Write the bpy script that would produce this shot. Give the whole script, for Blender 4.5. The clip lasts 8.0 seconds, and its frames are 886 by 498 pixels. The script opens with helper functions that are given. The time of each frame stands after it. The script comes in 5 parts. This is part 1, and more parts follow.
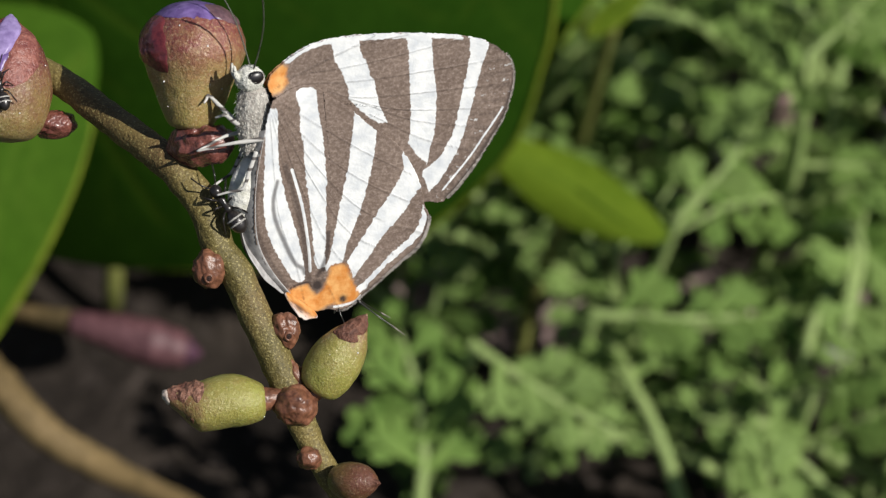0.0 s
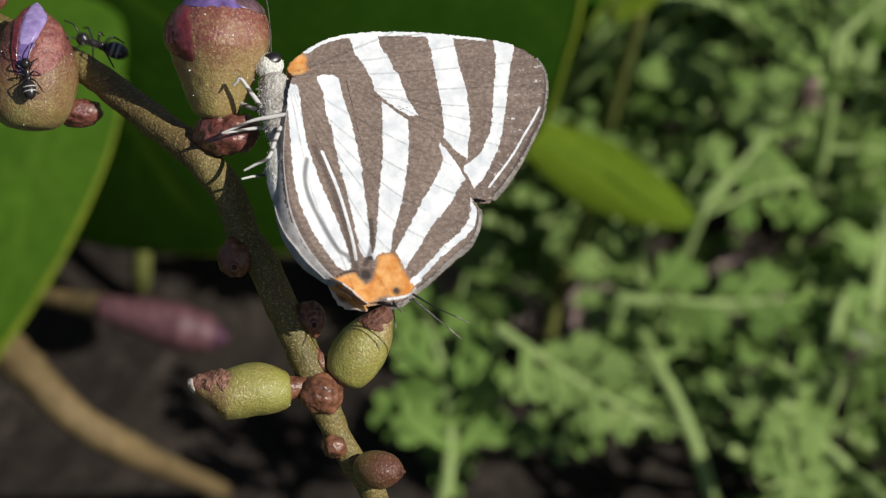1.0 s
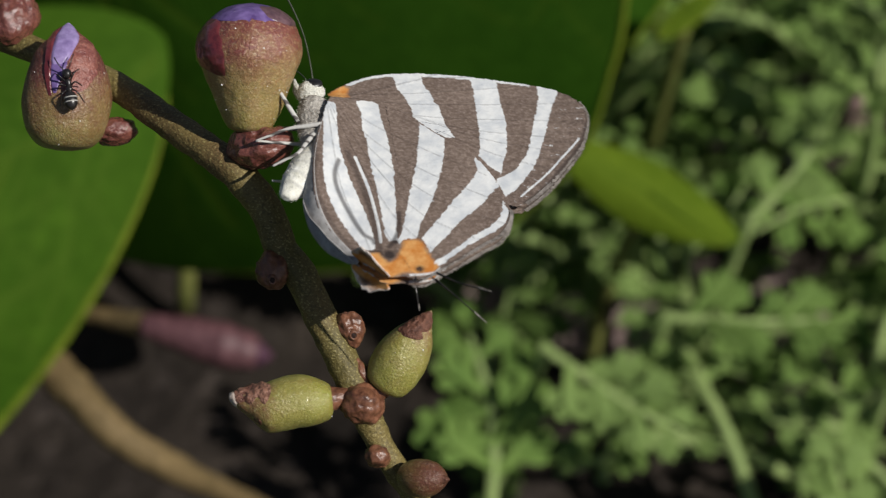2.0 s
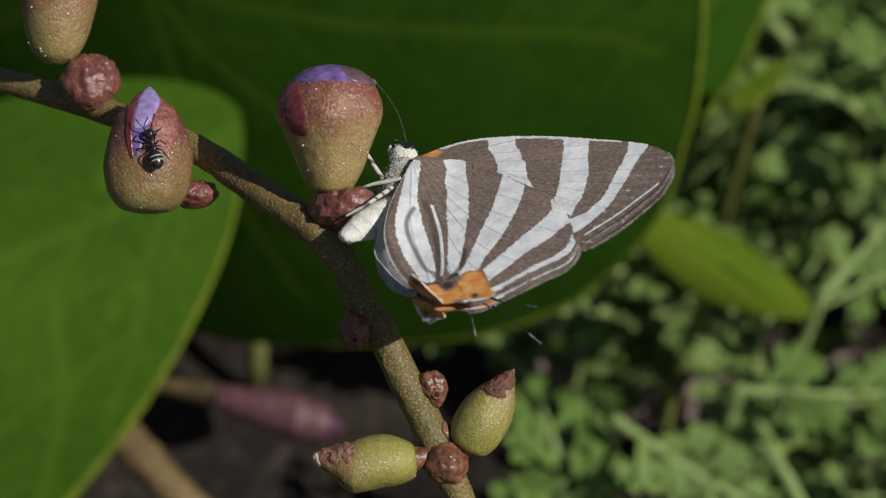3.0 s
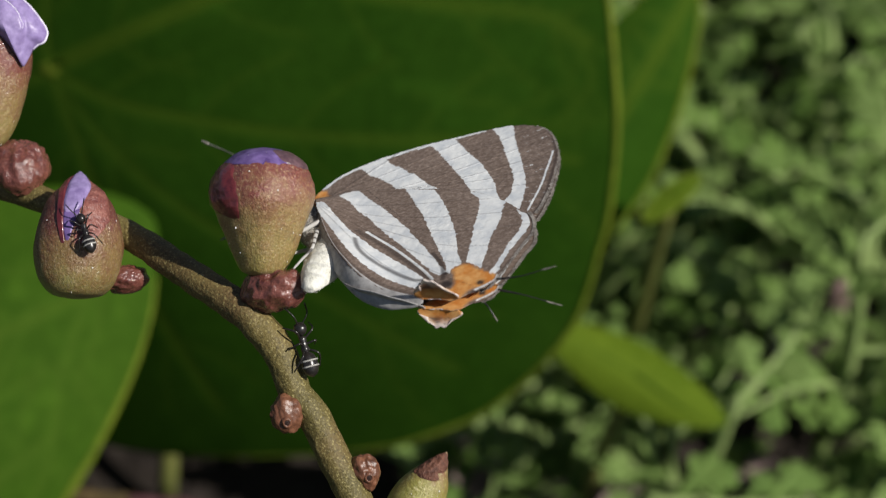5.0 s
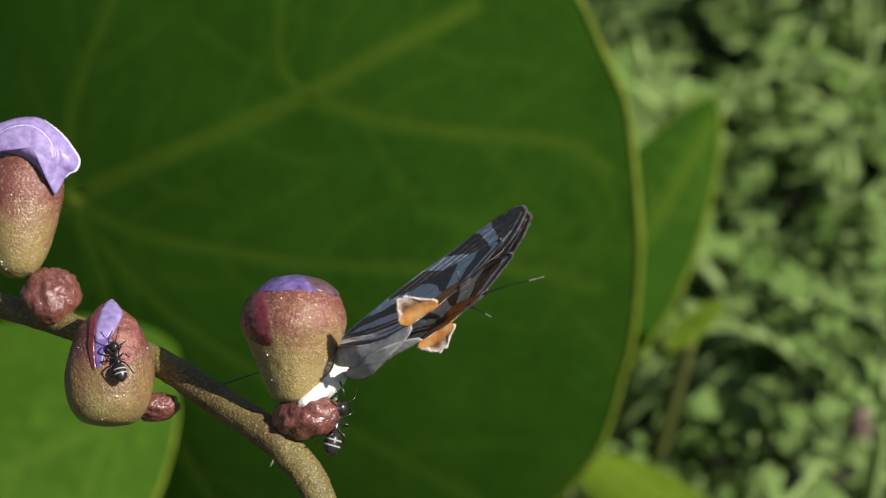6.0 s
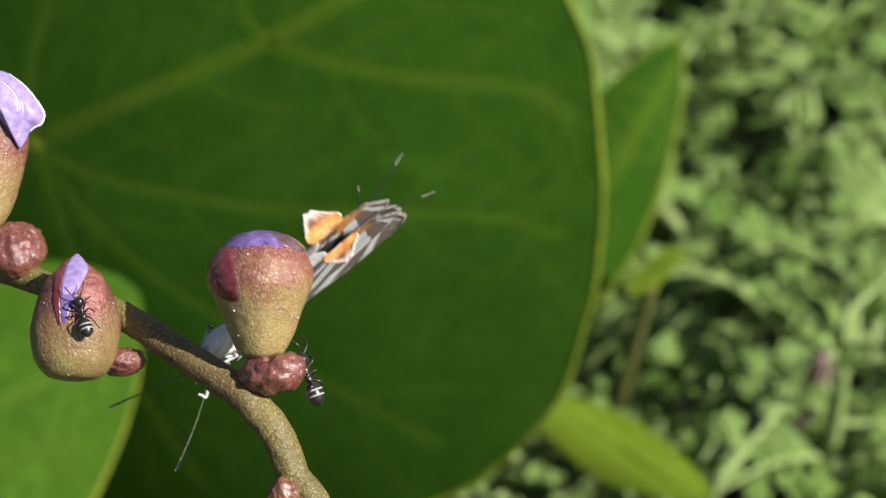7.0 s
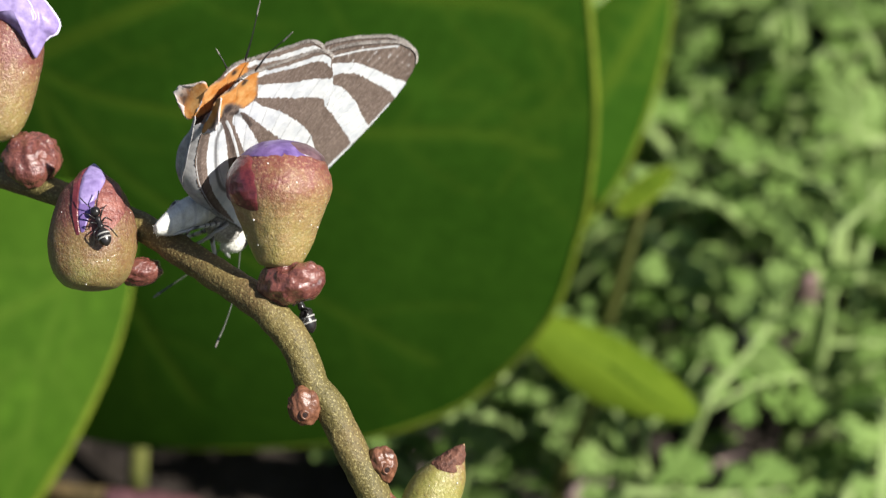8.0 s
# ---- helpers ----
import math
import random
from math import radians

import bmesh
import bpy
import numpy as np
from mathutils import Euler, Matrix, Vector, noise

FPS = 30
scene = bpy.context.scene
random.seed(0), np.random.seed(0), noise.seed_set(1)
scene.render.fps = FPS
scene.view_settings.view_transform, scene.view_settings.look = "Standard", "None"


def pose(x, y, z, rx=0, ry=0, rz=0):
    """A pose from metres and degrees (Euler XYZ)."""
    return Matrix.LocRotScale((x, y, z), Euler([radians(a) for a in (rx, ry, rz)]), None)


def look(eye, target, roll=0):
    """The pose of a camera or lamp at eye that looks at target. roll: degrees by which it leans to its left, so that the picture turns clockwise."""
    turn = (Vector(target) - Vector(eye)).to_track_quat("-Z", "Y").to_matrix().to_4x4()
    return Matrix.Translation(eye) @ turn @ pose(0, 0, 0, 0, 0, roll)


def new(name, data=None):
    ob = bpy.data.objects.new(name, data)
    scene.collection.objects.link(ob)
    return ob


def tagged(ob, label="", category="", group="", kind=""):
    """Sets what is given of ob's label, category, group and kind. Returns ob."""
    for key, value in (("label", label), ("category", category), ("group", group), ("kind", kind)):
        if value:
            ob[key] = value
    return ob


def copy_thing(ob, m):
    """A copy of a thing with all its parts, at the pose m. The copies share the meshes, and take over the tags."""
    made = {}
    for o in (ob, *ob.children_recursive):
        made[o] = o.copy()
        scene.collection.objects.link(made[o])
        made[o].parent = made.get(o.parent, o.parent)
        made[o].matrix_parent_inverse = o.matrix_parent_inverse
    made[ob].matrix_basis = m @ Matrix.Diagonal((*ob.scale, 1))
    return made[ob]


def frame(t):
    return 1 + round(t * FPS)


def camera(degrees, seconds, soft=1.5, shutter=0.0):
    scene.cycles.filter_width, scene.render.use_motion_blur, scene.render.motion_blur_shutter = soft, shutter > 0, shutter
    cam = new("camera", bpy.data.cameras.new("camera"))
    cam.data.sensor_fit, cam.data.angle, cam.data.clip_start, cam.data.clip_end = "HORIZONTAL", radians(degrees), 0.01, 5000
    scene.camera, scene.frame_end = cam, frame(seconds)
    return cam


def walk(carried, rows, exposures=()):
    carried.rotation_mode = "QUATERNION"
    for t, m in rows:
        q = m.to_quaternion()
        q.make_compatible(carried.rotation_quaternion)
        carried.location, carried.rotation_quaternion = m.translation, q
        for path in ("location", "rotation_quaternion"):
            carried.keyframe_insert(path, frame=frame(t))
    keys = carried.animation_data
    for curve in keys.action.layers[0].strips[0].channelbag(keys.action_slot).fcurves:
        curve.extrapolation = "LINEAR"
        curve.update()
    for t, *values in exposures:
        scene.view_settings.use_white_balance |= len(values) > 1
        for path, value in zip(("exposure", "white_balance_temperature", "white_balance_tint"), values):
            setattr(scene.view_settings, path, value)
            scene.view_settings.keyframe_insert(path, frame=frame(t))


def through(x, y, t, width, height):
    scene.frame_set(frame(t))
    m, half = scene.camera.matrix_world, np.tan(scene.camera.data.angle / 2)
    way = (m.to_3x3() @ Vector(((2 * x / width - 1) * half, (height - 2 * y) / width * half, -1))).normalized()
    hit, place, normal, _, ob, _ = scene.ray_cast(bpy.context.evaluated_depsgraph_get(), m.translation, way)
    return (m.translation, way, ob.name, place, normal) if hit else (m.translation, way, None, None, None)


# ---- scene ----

MM = 0.001
DIST = 0.150                       # eye to the stem's plane
TILT = 45                          # the camera looks this far down
GROUND_DROP = 0.170                # the stem's plane stands this high over the soil

# view space: x to the right, y up across the line of sight, z back towards the eye; origin in the stem's plane
VIEW = Matrix.Translation((0, 0, GROUND_DROP)) @ pose(0, 0, 0, 90 - TILT, 0, 0)
# the same with y running away from the eye and z up, for things built upright
UPRIGHT = VIEW @ pose(0, 0, 0, -90, 0, 0)


def at(u, v, w=0.0):
    """A world place from millimetres in view space."""
    return VIEW @ Vector((u * MM, v * MM, w * MM))


# ---- camera ----
cam = camera(20, 8.0, soft=1.2, shutter=0.3)
cam.data.dof.use_dof = True
cam.data.dof.focus_distance = DIST
cam.data.dof.aperture_fstop = 62
# seconds, shift to the right and up in millimetres, pitch and yaw in degrees
PATH = [
    (0, -0.27, 1.25, -1.221, -2.982),
    (0.5, 0.25, 1.94, -1.152, -2.974),
    (1, -0.05, 1.76, -1.674, -2.322),
    (1.2, 0.02, 1.81, -1.568, -2.410),
    (2.3, 0.57, 0.45, -0.567, -0.449),
    (2.5, 0.00, 0.00, 0.000, 0.000),
    (3, -0.60, -0.26, 0.752, 0.220),
    (3.5, -0.80, -1.08, 1.334, -0.604),
    (4, -1.68, -2.12, 1.591, -1.890),
    (4.2, -2.55, -2.43, 1.940, -2.126),
    (5.3, -2.59, -3.33, 4.537, -2.075),
    (5.5, -2.25, -2.99, 5.105, -2.203),
    (6, -3.62, -3.42, 6.748, -1.759),
    (6.3, -3.90, -3.42, 6.748, -1.860),
    (6.5, -4.09, -3.85, 6.368, -1.927),
    (7, -4.09, -2.24, 5.285, -2.698),
    (7.5, -6.39, -2.70, 4.351, -3.199),
    (8, -7.27, -3.31, 3.633, -3.483),
]
EXPOSURE = [(0, 0.07), (0.5, 0.0), (1.2, -0.02), (2.3, -0.28), (3.0, -0.25), (4.2, -0.15), (5.3, -0.05), (5.5, 0.0), (6.0, 0.40), (6.5, 0.64), (7.0, 0.76), (7.5, 0.76), (8.0, 0.76)]
walk(cam, [(t, VIEW @ pose(u * MM, v * MM, DIST) @ pose(0, 0, 0, p, 0, 0) @ pose(0, 0, 0, 0, y, 0)) for t, u, v, p, y in PATH],
     exposures=EXPOSURE)

# ---- light ----
SUN_WAY = (VIEW.to_3x3() @ Vector((0.60, 0.24, 0.76))).normalized()
world = bpy.data.worlds.new("sky")
scene.world = world
world.use_nodes = True
sky = world.node_tree.nodes.new("ShaderNodeTexSky")
sky.sky_type, sky.sun_disc = "NISHITA", False
sky.sun_elevation = math.asin(SUN_WAY.z)
sky.sun_rotation = math.atan2(SUN_WAY.x, SUN_WAY.y)
back = world.node_tree.nodes["Background"]
back.inputs["Strength"].default_value = 0.05
world.node_tree.links.new(sky.outputs[0], back.inputs["Color"])
sun = new("sun", bpy.data.lights.new("sun", "SUN"))
sun.data.energy, sun.data.angle, sun.data.color = 5.0, radians(0.5), (1.0, 0.96, 0.9)
sun.matrix_world = look(SUN_WAY * 5, (0, 0, 0))


# ---- materials ----
def rgba(c):
    return (*c, 1.0)


class Nodes:
    """A short hand for one node material."""

    def __init__(self, name, rough=0.6, spec=0.4):
        self.mat = bpy.data.materials.new(name)
        self.mat.use_nodes = True
        self.tree = self.mat.node_tree
        self.bsdf = self.tree.nodes["Principled BSDF"]
        self.bsdf.inputs["Roughness"].default_value = rough
        self.bsdf.inputs["Specular IOR Level"].default_value = spec
        self.coord = self.tree.nodes.new("ShaderNodeTexCoord").outputs["Object"]

    def link(self, a, b):
        self.tree.links.new(a, b)

    def noise(self, scale, detail=3.0, rough=0.55, stretch=None):
        n = self.tree.nodes.new("ShaderNodeTexNoise")
        n.inputs["Scale"].default_value, n.inputs["Detail"].default_value, n.inputs["Roughness"].default_value = scale, detail, rough
        if stretch:
            m = self.tree.nodes.new("ShaderNodeMapping")
            m.inputs["Scale"].default_value = stretch
            self.link(self.coord, m.inputs["Vector"])
            self.link(m.outputs[0], n.inputs["Vector"])
        else:
            self.link(self.coord, n.inputs["Vector"])
        return n.outputs["Fac"]

    def ramp(self, fac, *stops):
        r = self.tree.nodes.new("ShaderNodeValToRGB")
        while len(r.color_ramp.elements) < len(stops):
            r.color_ramp.elements.new(0.5)
        for e, (p, c) in zip(r.color_ramp.elements, stops):
            e.position, e.color = p, rgba(c) if len(c) == 3 else c
        self.link(fac, r.inputs["Fac"])
        return r.outputs["Color"]

    def mix(self, fac, a, b, how="MIX"):
        m = self.tree.nodes.new("ShaderNodeMix")
        m.data_type, m.blend_type = "RGBA", how
        for value, slot in ((fac, 0), (a, 6), (b, 7)):
            if isinstance(value, (int, float)):
                m.inputs[slot].default_value = value
            elif isinstance(value, tuple):
                m.inputs[slot].default_value = rgba(value)
            else:
                self.link(value, m.inputs[slot])
        return m.outputs[2]

    def math(self, how, a, b=0.0):
        m = self.tree.nodes.new("ShaderNodeMath")
        m.operation, m.use_clamp = how, how != "MULTIPLY_ADD"
        for value, slot in ((a, 0), (b, 1)):
            if isinstance(value, (int, float)):
                m.inputs[slot].default_value = value
            else:
                self.link(value, m.inputs[slot])
        return m.outputs[0]

    def attribute(self, name):
        a = self.tree.nodes.new("ShaderNodeAttribute")
        a.attribute_name = name
        s = self.tree.nodes.new("ShaderNodeSeparateColor")
        self.link(a.outputs["Color"], s.inputs[0])
        return s.outputs

    def per_object(self):
        return self.tree.nodes.new("ShaderNodeObjectInfo").outputs["Random"]

    def bump(self, height, strength, distance):
        b = self.tree.nodes.new("ShaderNodeBump")
        b.inputs["Strength"].default_value, b.inputs["Distance"].default_value = strength, distance
        self.link(height, b.inputs["Height"])
        self.link(b.outputs[0], self.bsdf.inputs["Normal"])
        return self

    def wet(self, weight):
        """A thin film of moisture that glints."""
        self.bsdf.inputs["Coat Weight"].default_value = weight
        self.bsdf.inputs["Coat Roughness"].default_value = 0.10
        return self

    def waxy(self, weight, depth):
        """Lets some light wander under the skin."""
        self.bsdf.inputs["Subsurface Weight"].default_value = weight
        self.bsdf.inputs["Subsurface Radius"].default_value = (1.0, 0.6, 0.3)
        self.bsdf.inputs["Subsurface Scale"].default_value = depth
        return self

    def done(self, color, through=0.0):
        if isinstance(color, tuple):
            self.bsdf.inputs["Base Color"].default_value = rgba(color)
        else:
            self.link(color, self.bsdf.inputs["Base Color"])
        if through:
            out = self.tree.nodes["Material Output"]
            t = self.tree.nodes.new("ShaderNodeBsdfTranslucent")
            if isinstance(color, tuple):
                t.inputs[0].default_value = rgba(color)
            else:
                self.link(color, t.inputs[0])
            m = self.tree.nodes.new("ShaderNodeMixShader")
            m.inputs[0].default_value = through
            self.link(self.bsdf.outputs[0], m.inputs[1])
            self.link(t.outputs[0], m.inputs[2])
            self.link(m.outputs[0], out.inputs["Surface"])
        return self.mat


def mottled(name, dark, light, scale, rough=0.6, spec=0.4, bump=0.3, depth=0.0001, fine=None, through=0.0, wet=0.0):
    n = Nodes(name, rough, spec).wet(wet)
    coarse = n.noise(scale)
    small = n.noise(fine or scale * 6, 4)
    c = n.ramp(coarse, (0.3, dark), (0.7, light))
    c = n.mix(0.35, c, n.ramp(small, (0.35, tuple(v * 0.55 for v in dark)), (0.65, tuple(min(1, v * 1.25) for v in light))))
    n.bump(small, bump, depth)
    n.link(n.tree.nodes["Bump"].outputs[0], n.bsdf.inputs["Coat Normal"])
    return n.done(c, through)


def bud_material(name, low, mid, high, length, from_=0.35, to=0.7):
    """A waxy bud, its colour passing from its base to its top in blotches, with fine pale and dark grains."""
    n = Nodes(name, 0.40, 0.42)
    z = n.tree.nodes.new("ShaderNodeSeparateXYZ")
    n.link(n.coord, z.inputs[0])
    wob = n.math("ADD", n.math("MULTIPLY", n.math("SUBTRACT", n.noise(430, 3, 0.6), 0.2), 0.45), n.math("MULTIPLY", n.math("SUBTRACT", n.noise(2600, 3, 0.6), 0.3), 0.35))
    p = n.math("ADD", n.math("MULTIPLY", z.outputs[2], 0.66 / length), wob)
    c = n.ramp(p, (0.15, low), (from_ + 0.08, mid), (to + 0.1, high), (min(0.99, to + 0.3), tuple(v * 0.8 for v in high)))
    c = n.mix(n.ramp(n.noise(900, 4, 0.65), (0.50, (0, 0, 0)), (0.70, (0.5, 0.5, 0.5))), c, n.mix(0.5, c, tuple(v * 0.75 for v in high)))
    c = n.mix(n.ramp(n.noise(5600, 3, 0.6), (0.54, (0, 0, 0)), (0.68, (0.7, 0.7, 0.7))), c, n.mix(0.6, c, tuple(min(1, v * 1.6 + 0.14) for v in mid)))
    c = n.mix(n.ramp(n.noise(4700, 4, 0.65), (0.56, (0, 0, 0)), (0.70, (0.6, 0.6, 0.6))), c, n.mix(0.6, c, tuple(v * 0.35 for v in high)))
    n.bump(n.mix(0.35, n.noise(6200, 4, 0.6), n.noise(1300, 3, 0.6)), 0.68, 0.00020)
    n.link(n.tree.nodes["Bump"].outputs[0], n.bsdf.inputs["Coat Normal"])
    return n.wet(0.35).waxy(0.22, 0.0007).done(c)


def banded_material(name, dark, light, scale):
    """Thin limbs ringed dark and pale along their length."""
    n = Nodes(name, 0.6, 0.3)
    w = n.tree.nodes.new("ShaderNodeTexWave")
    w.wave_type, w.bands_direction = "BANDS", "Z"
    w.inputs["Scale"].default_value, w.inputs["Distortion"].default_value = scale, 1.0
    n.link(n.coord, w.inputs["Vector"])
    c = n.ramp(w.outputs["Fac"], (0.10, dark), (0.30, light))
    n.bump(n.noise(5000, 2), 0.4, 0.00005)
    return n.done(c)


def stem_material():
    n = Nodes("stem_skin", 0.55, 0.35)
    c = n.ramp(n.noise(260, 3), (0.3, (0.105, 0.086, 0.026)), (0.7, (0.185, 0.140, 0.046)))
    c = n.mix(n.ramp(n.noise(90, 3), (0.50, (0, 0, 0)), (0.68, (0.55, 0.55, 0.55))), c, (0.155, 0.075, 0.042))
    c = n.mix(n.ramp(n.noise(7200, 3), (0.55, (0, 0, 0)), (0.66, (0.75, 0.75, 0.75))), c, (0.38, 0.32, 0.13))
    c = n.mix(n.ramp(n.noise(4600, 3), (0.52, (0, 0, 0)), (0.66, (0.6, 0.6, 0.6))), c, (0.05, 0.04, 0.015))
    n.bump(n.noise(5200, 4), 0.7, 0.00013)
    return n.done(c)


def wing_material():
    n = Nodes("wing_scales", 0.7, 0.25)
    r, g, b = n.attribute("pattern")[:3]
    brown = n.ramp(n.noise(420, 3), (0.3, (0.168, 0.125, 0.100)), (0.7, (0.245, 0.186, 0.150)))
    grain = n.noise(7000, 2, 0.6)
    rows = n.noise(5600, 2, 0.5, (0.6, 1.0, 1.0))
    brown = n.mix(n.ramp(grain, (0.45, (0, 0, 0)), (0.75, (0.65, 0.65, 0.65))), brown, (0.38, 0.30, 0.26))
    brown = n.mix(n.ramp(rows, (0.42, (0.42, 0.42, 0.42)), (0.60, (0, 0, 0))), brown, (0.085, 0.055, 0.042))
    white = n.ramp(n.noise(900, 4), (0.3, (0.57, 0.60, 0.63)), (0.62, (0.80, 0.81, 0.80)))
    orange = n.ramp(n.noise(1500, 3), (0.35, (0.58, 0.215, 0.042)), (0.65, (0.74, 0.40, 0.14)))
    edge = n.math("ADD", r, n.math("MULTIPLY", n.math("SUBTRACT", n.noise(3600, 4), 0.5), 1.1))
    c = n.mix(n.ramp(edge, (0.36, (0, 0, 0)), (0.62, (1, 1, 1))), brown, white)
    c = n.mix(g, c, orange)
    c = n.mix(b, c, (0.035, 0.026, 0.024))
    n.bump(n.mix(0.5, grain, rows), 0.45, 0.00005)
    return n.done(c, through=0.12)


def leaf_material(name, dark, light, vein, scale=60, through=0.12):
    n = Nodes(name, 0.7, 0.02)
    c = n.ramp(n.noise(scale, 4), (0.3, dark), (0.72, light))
    r = n.attribute("pattern")
    c = n.mix(n.ramp(n.noise(scale * 9, 3), (0.4, (0, 0, 0)), (0.8, (0.35, 0.35, 0.35))), c, tuple(v * 1.5 for v in light))
    c = n.mix(r[0], c, vein)
    c = n.mix(n.ramp(n.noise(scale * 2.3, 2), (0.68, (0, 0, 0)), (0.74, (0.6, 0.6, 0.6))), c, tuple(v * 1.25 for v in light))
    n.bump(n.noise(scale * 14, 3), 0.25, 0.0004)
    return n.done(c, through)


STEM = stem_material()
BUD_TAN = bud_material("bud_tan_red", (0.25, 0.215, 0.060), (0.32, 0.225, 0.090), (0.205, 0.064, 0.050), 7.6 * MM, 0.36, 0.64)
BUD_RED = bud_material("bud_red_tan", (0.24, 0.215, 0.060), (0.265, 0.185, 0.070), (0.185, 0.060, 0.044), 7.6 * MM, 0.30, 0.54)
BUD_LEFT = bud_material("bud_olive_red", (0.27, 0.245, 0.085), (0.215, 0.140, 0.052), (0.145, 0.044, 0.036), 7.6 * MM, 0.30, 0.54)
BUD_GREEN = bud_material("bud_green", (0.27, 0.27, 0.055), (0.26, 0.23, 0.060), (0.23, 0.125, 0.06), 6.2 * MM, 0.48, 0.66)
BUD_FOOT = bud_material("bud_olive_brown", (0.16, 0.13, 0.03), (0.17, 0.11, 0.035), (0.13, 0.05, 0.03), 3.4 * MM, 0.3, 0.6)
NODE_RED = mottled("node_red", (0.080, 0.020, 0.018), (0.220, 0.078, 0.056), 800, 0.26, 0.6, 0.7, 0.00016, 4200, 0.0, 0.6)
NODE_BROWN = mottled("node_brown", (0.075, 0.028, 0.017), (0.22, 0.095, 0.052), 900, 0.36, 0.5, 0.45, 0.00014, 3600)
FLAP_RED = mottled("flap_red", (0.075, 0.010, 0.020), (0.17, 0.035, 0.036), 900, 0.30, 0.5, 0.4, 0.0001, 4000, 0.0, 0.5)
DUSKY = mottled("petal_dusky", (0.07, 0.035, 0.05), (0.16, 0.09, 0.10), 900, 0.3, 0.5, 0.4, 0.0001, 4000)
SCAR_DARK = mottled("scar_dark", (0.012, 0.006, 0.005), (0.035, 0.016, 0.012), 2500, 0.6, 0.3, 0.4, 0.0001)
VIOLET = mottled("petal_violet", (0.075, 0.035, 0.17), (0.25, 0.17, 0.42), 900, 0.35, 0.4, 0.3, 0.0001, 2500, 0.15)
SEPAL_PINK = mottled("sepal_rose", (0.15, 0.040, 0.038), (0.31, 0.125, 0.095), 1300, 0.36, 0.5, 0.7, 0.0002, 4200)
PETAL_RIM = mottled("petal_rim", (0.62, 0.56, 0.78), (0.80, 0.76, 0.86), 600, 0.4, 0.4, 0.2, 0.0001)
# opaque white: the highlights on the wet buds, put into colour
GLINT_WHITE = mottled("droplet", (0.70, 0.70, 0.68), (0.85, 0.85, 0.83), 900, 0.08, 0.8, 0.0, 0.00001)
PALE_VIOLET = mottled("petal_pale_violet", (0.28, 0.20, 0.46), (0.43, 0.34, 0.61), 420, 0.35, 0.4, 0.3, 0.0001, 2500, 0.2)
TIP_PALE = mottled("tip_pale_brown", (0.11, 0.038, 0.028), (0.34, 0.18, 0.12), 1200, 0.45, 0.4, 0.9, 0.0003, 3600)
TIP_WHITE = mottled("tip_whitish", (0.34, 0.24, 0.18), (0.66, 0.56, 0.48), 1500, 0.5, 0.4, 0.5, 0.0002, 4200)
TIP_BROWN = mottled("tip_brown", (0.055, 0.020, 0.014), (0.19, 0.085, 0.055), 1100, 0.5, 0.3, 0.9, 0.0003, 3600)
WING = wing_material()
FUR_WHITE = mottled("fur_white", (0.62, 0.61, 0.52), (0.84, 0.83, 0.76), 1100, 0.85, 0.15, 1.0, 0.0002, 6000)
FUR_GREY = mottled("fur_grey", (0.16, 0.14, 0.12), (0.58, 0.55, 0.50), 900, 0.85, 0.15, 1.0, 0.0002, 5000)
EYE_BLACK = mottled("eye_black", (0.006, 0.005, 0.005), (0.012, 0.010, 0.010), 900, 0.35, 0.6, 0.1, 0.00002)
CHITIN = mottled("chitin_black", (0.010, 0.009, 0.009), (0.026, 0.022, 0.020), 1800, 0.28, 0.6, 0.3, 0.00003, 6000)
ANTENNA = mottled("antenna_dark", (0.02, 0.022, 0.016), (0.10, 0.11, 0.08), 2600, 0.5, 0.4, 0.3, 0.00003)
LEG = banded_material("leg_banded", (0.10, 0.09, 0.085), (0.50, 0.49, 0.46), 500)
PALE_BAND = mottled("pale_band", (0.22, 0.21, 0.19), (0.46, 0.45, 0.42), 3000, 0.6, 0.3, 0.3, 0.00003)
# LEAF_LIT is a lighter copy of LEAF_DARK, with sunlight put into its colour
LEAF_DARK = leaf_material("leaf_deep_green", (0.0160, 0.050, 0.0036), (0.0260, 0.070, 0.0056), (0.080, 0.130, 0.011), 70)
LEAF_LIT = leaf_material("leaf_sunlit_green", (0.028, 0.070, 0.0054), (0.045, 0.097, 0.0081), (0.090, 0.150, 0.018), 55)
LEAF_YELLOW = leaf_material("leaf_yellow_green", (0.058, 0.10, 0.007), (0.092, 0.138, 0.011), (0.096, 0.142, 0.012), 90)
MARGIN = mottled("leaf_margin", (0.08, 0.12, 0.010), (0.14, 0.18, 0.016), 90, 0.6, 0.1, 0.2, 0.0002)
VEIN = mottled("leaf_vein", (0.034, 0.072, 0.005), (0.052, 0.096, 0.007), 90, 0.7, 0.03, 0.2, 0.0002)
STALK = mottled("leaf_stalk", (0.10, 0.12, 0.03), (0.18, 0.18, 0.05), 90, 0.5, 0.4, 0.2, 0.0002)
DRY = mottled("dry_stalk", (0.105, 0.075, 0.032), (0.20, 0.14, 0.065), 120, 0.7, 0.2, 0.4, 0.0005)
PINK_DULL = mottled("dull_pink_bud", (0.045, 0.017, 0.022), (0.125, 0.058, 0.062), 120, 0.5, 0.3, 0.3, 0.0003)
PINK_DARK = mottled("dull_purple", (0.035, 0.014, 0.025), (0.09, 0.035, 0.06), 160, 0.5, 0.3, 0.3, 0.0003)
PINK_PALE = mottled("pale_pink_petal", (0.24, 0.14, 0.14), (0.46, 0.31, 0.29), 160, 0.5, 0.3, 0.3, 0.0003)
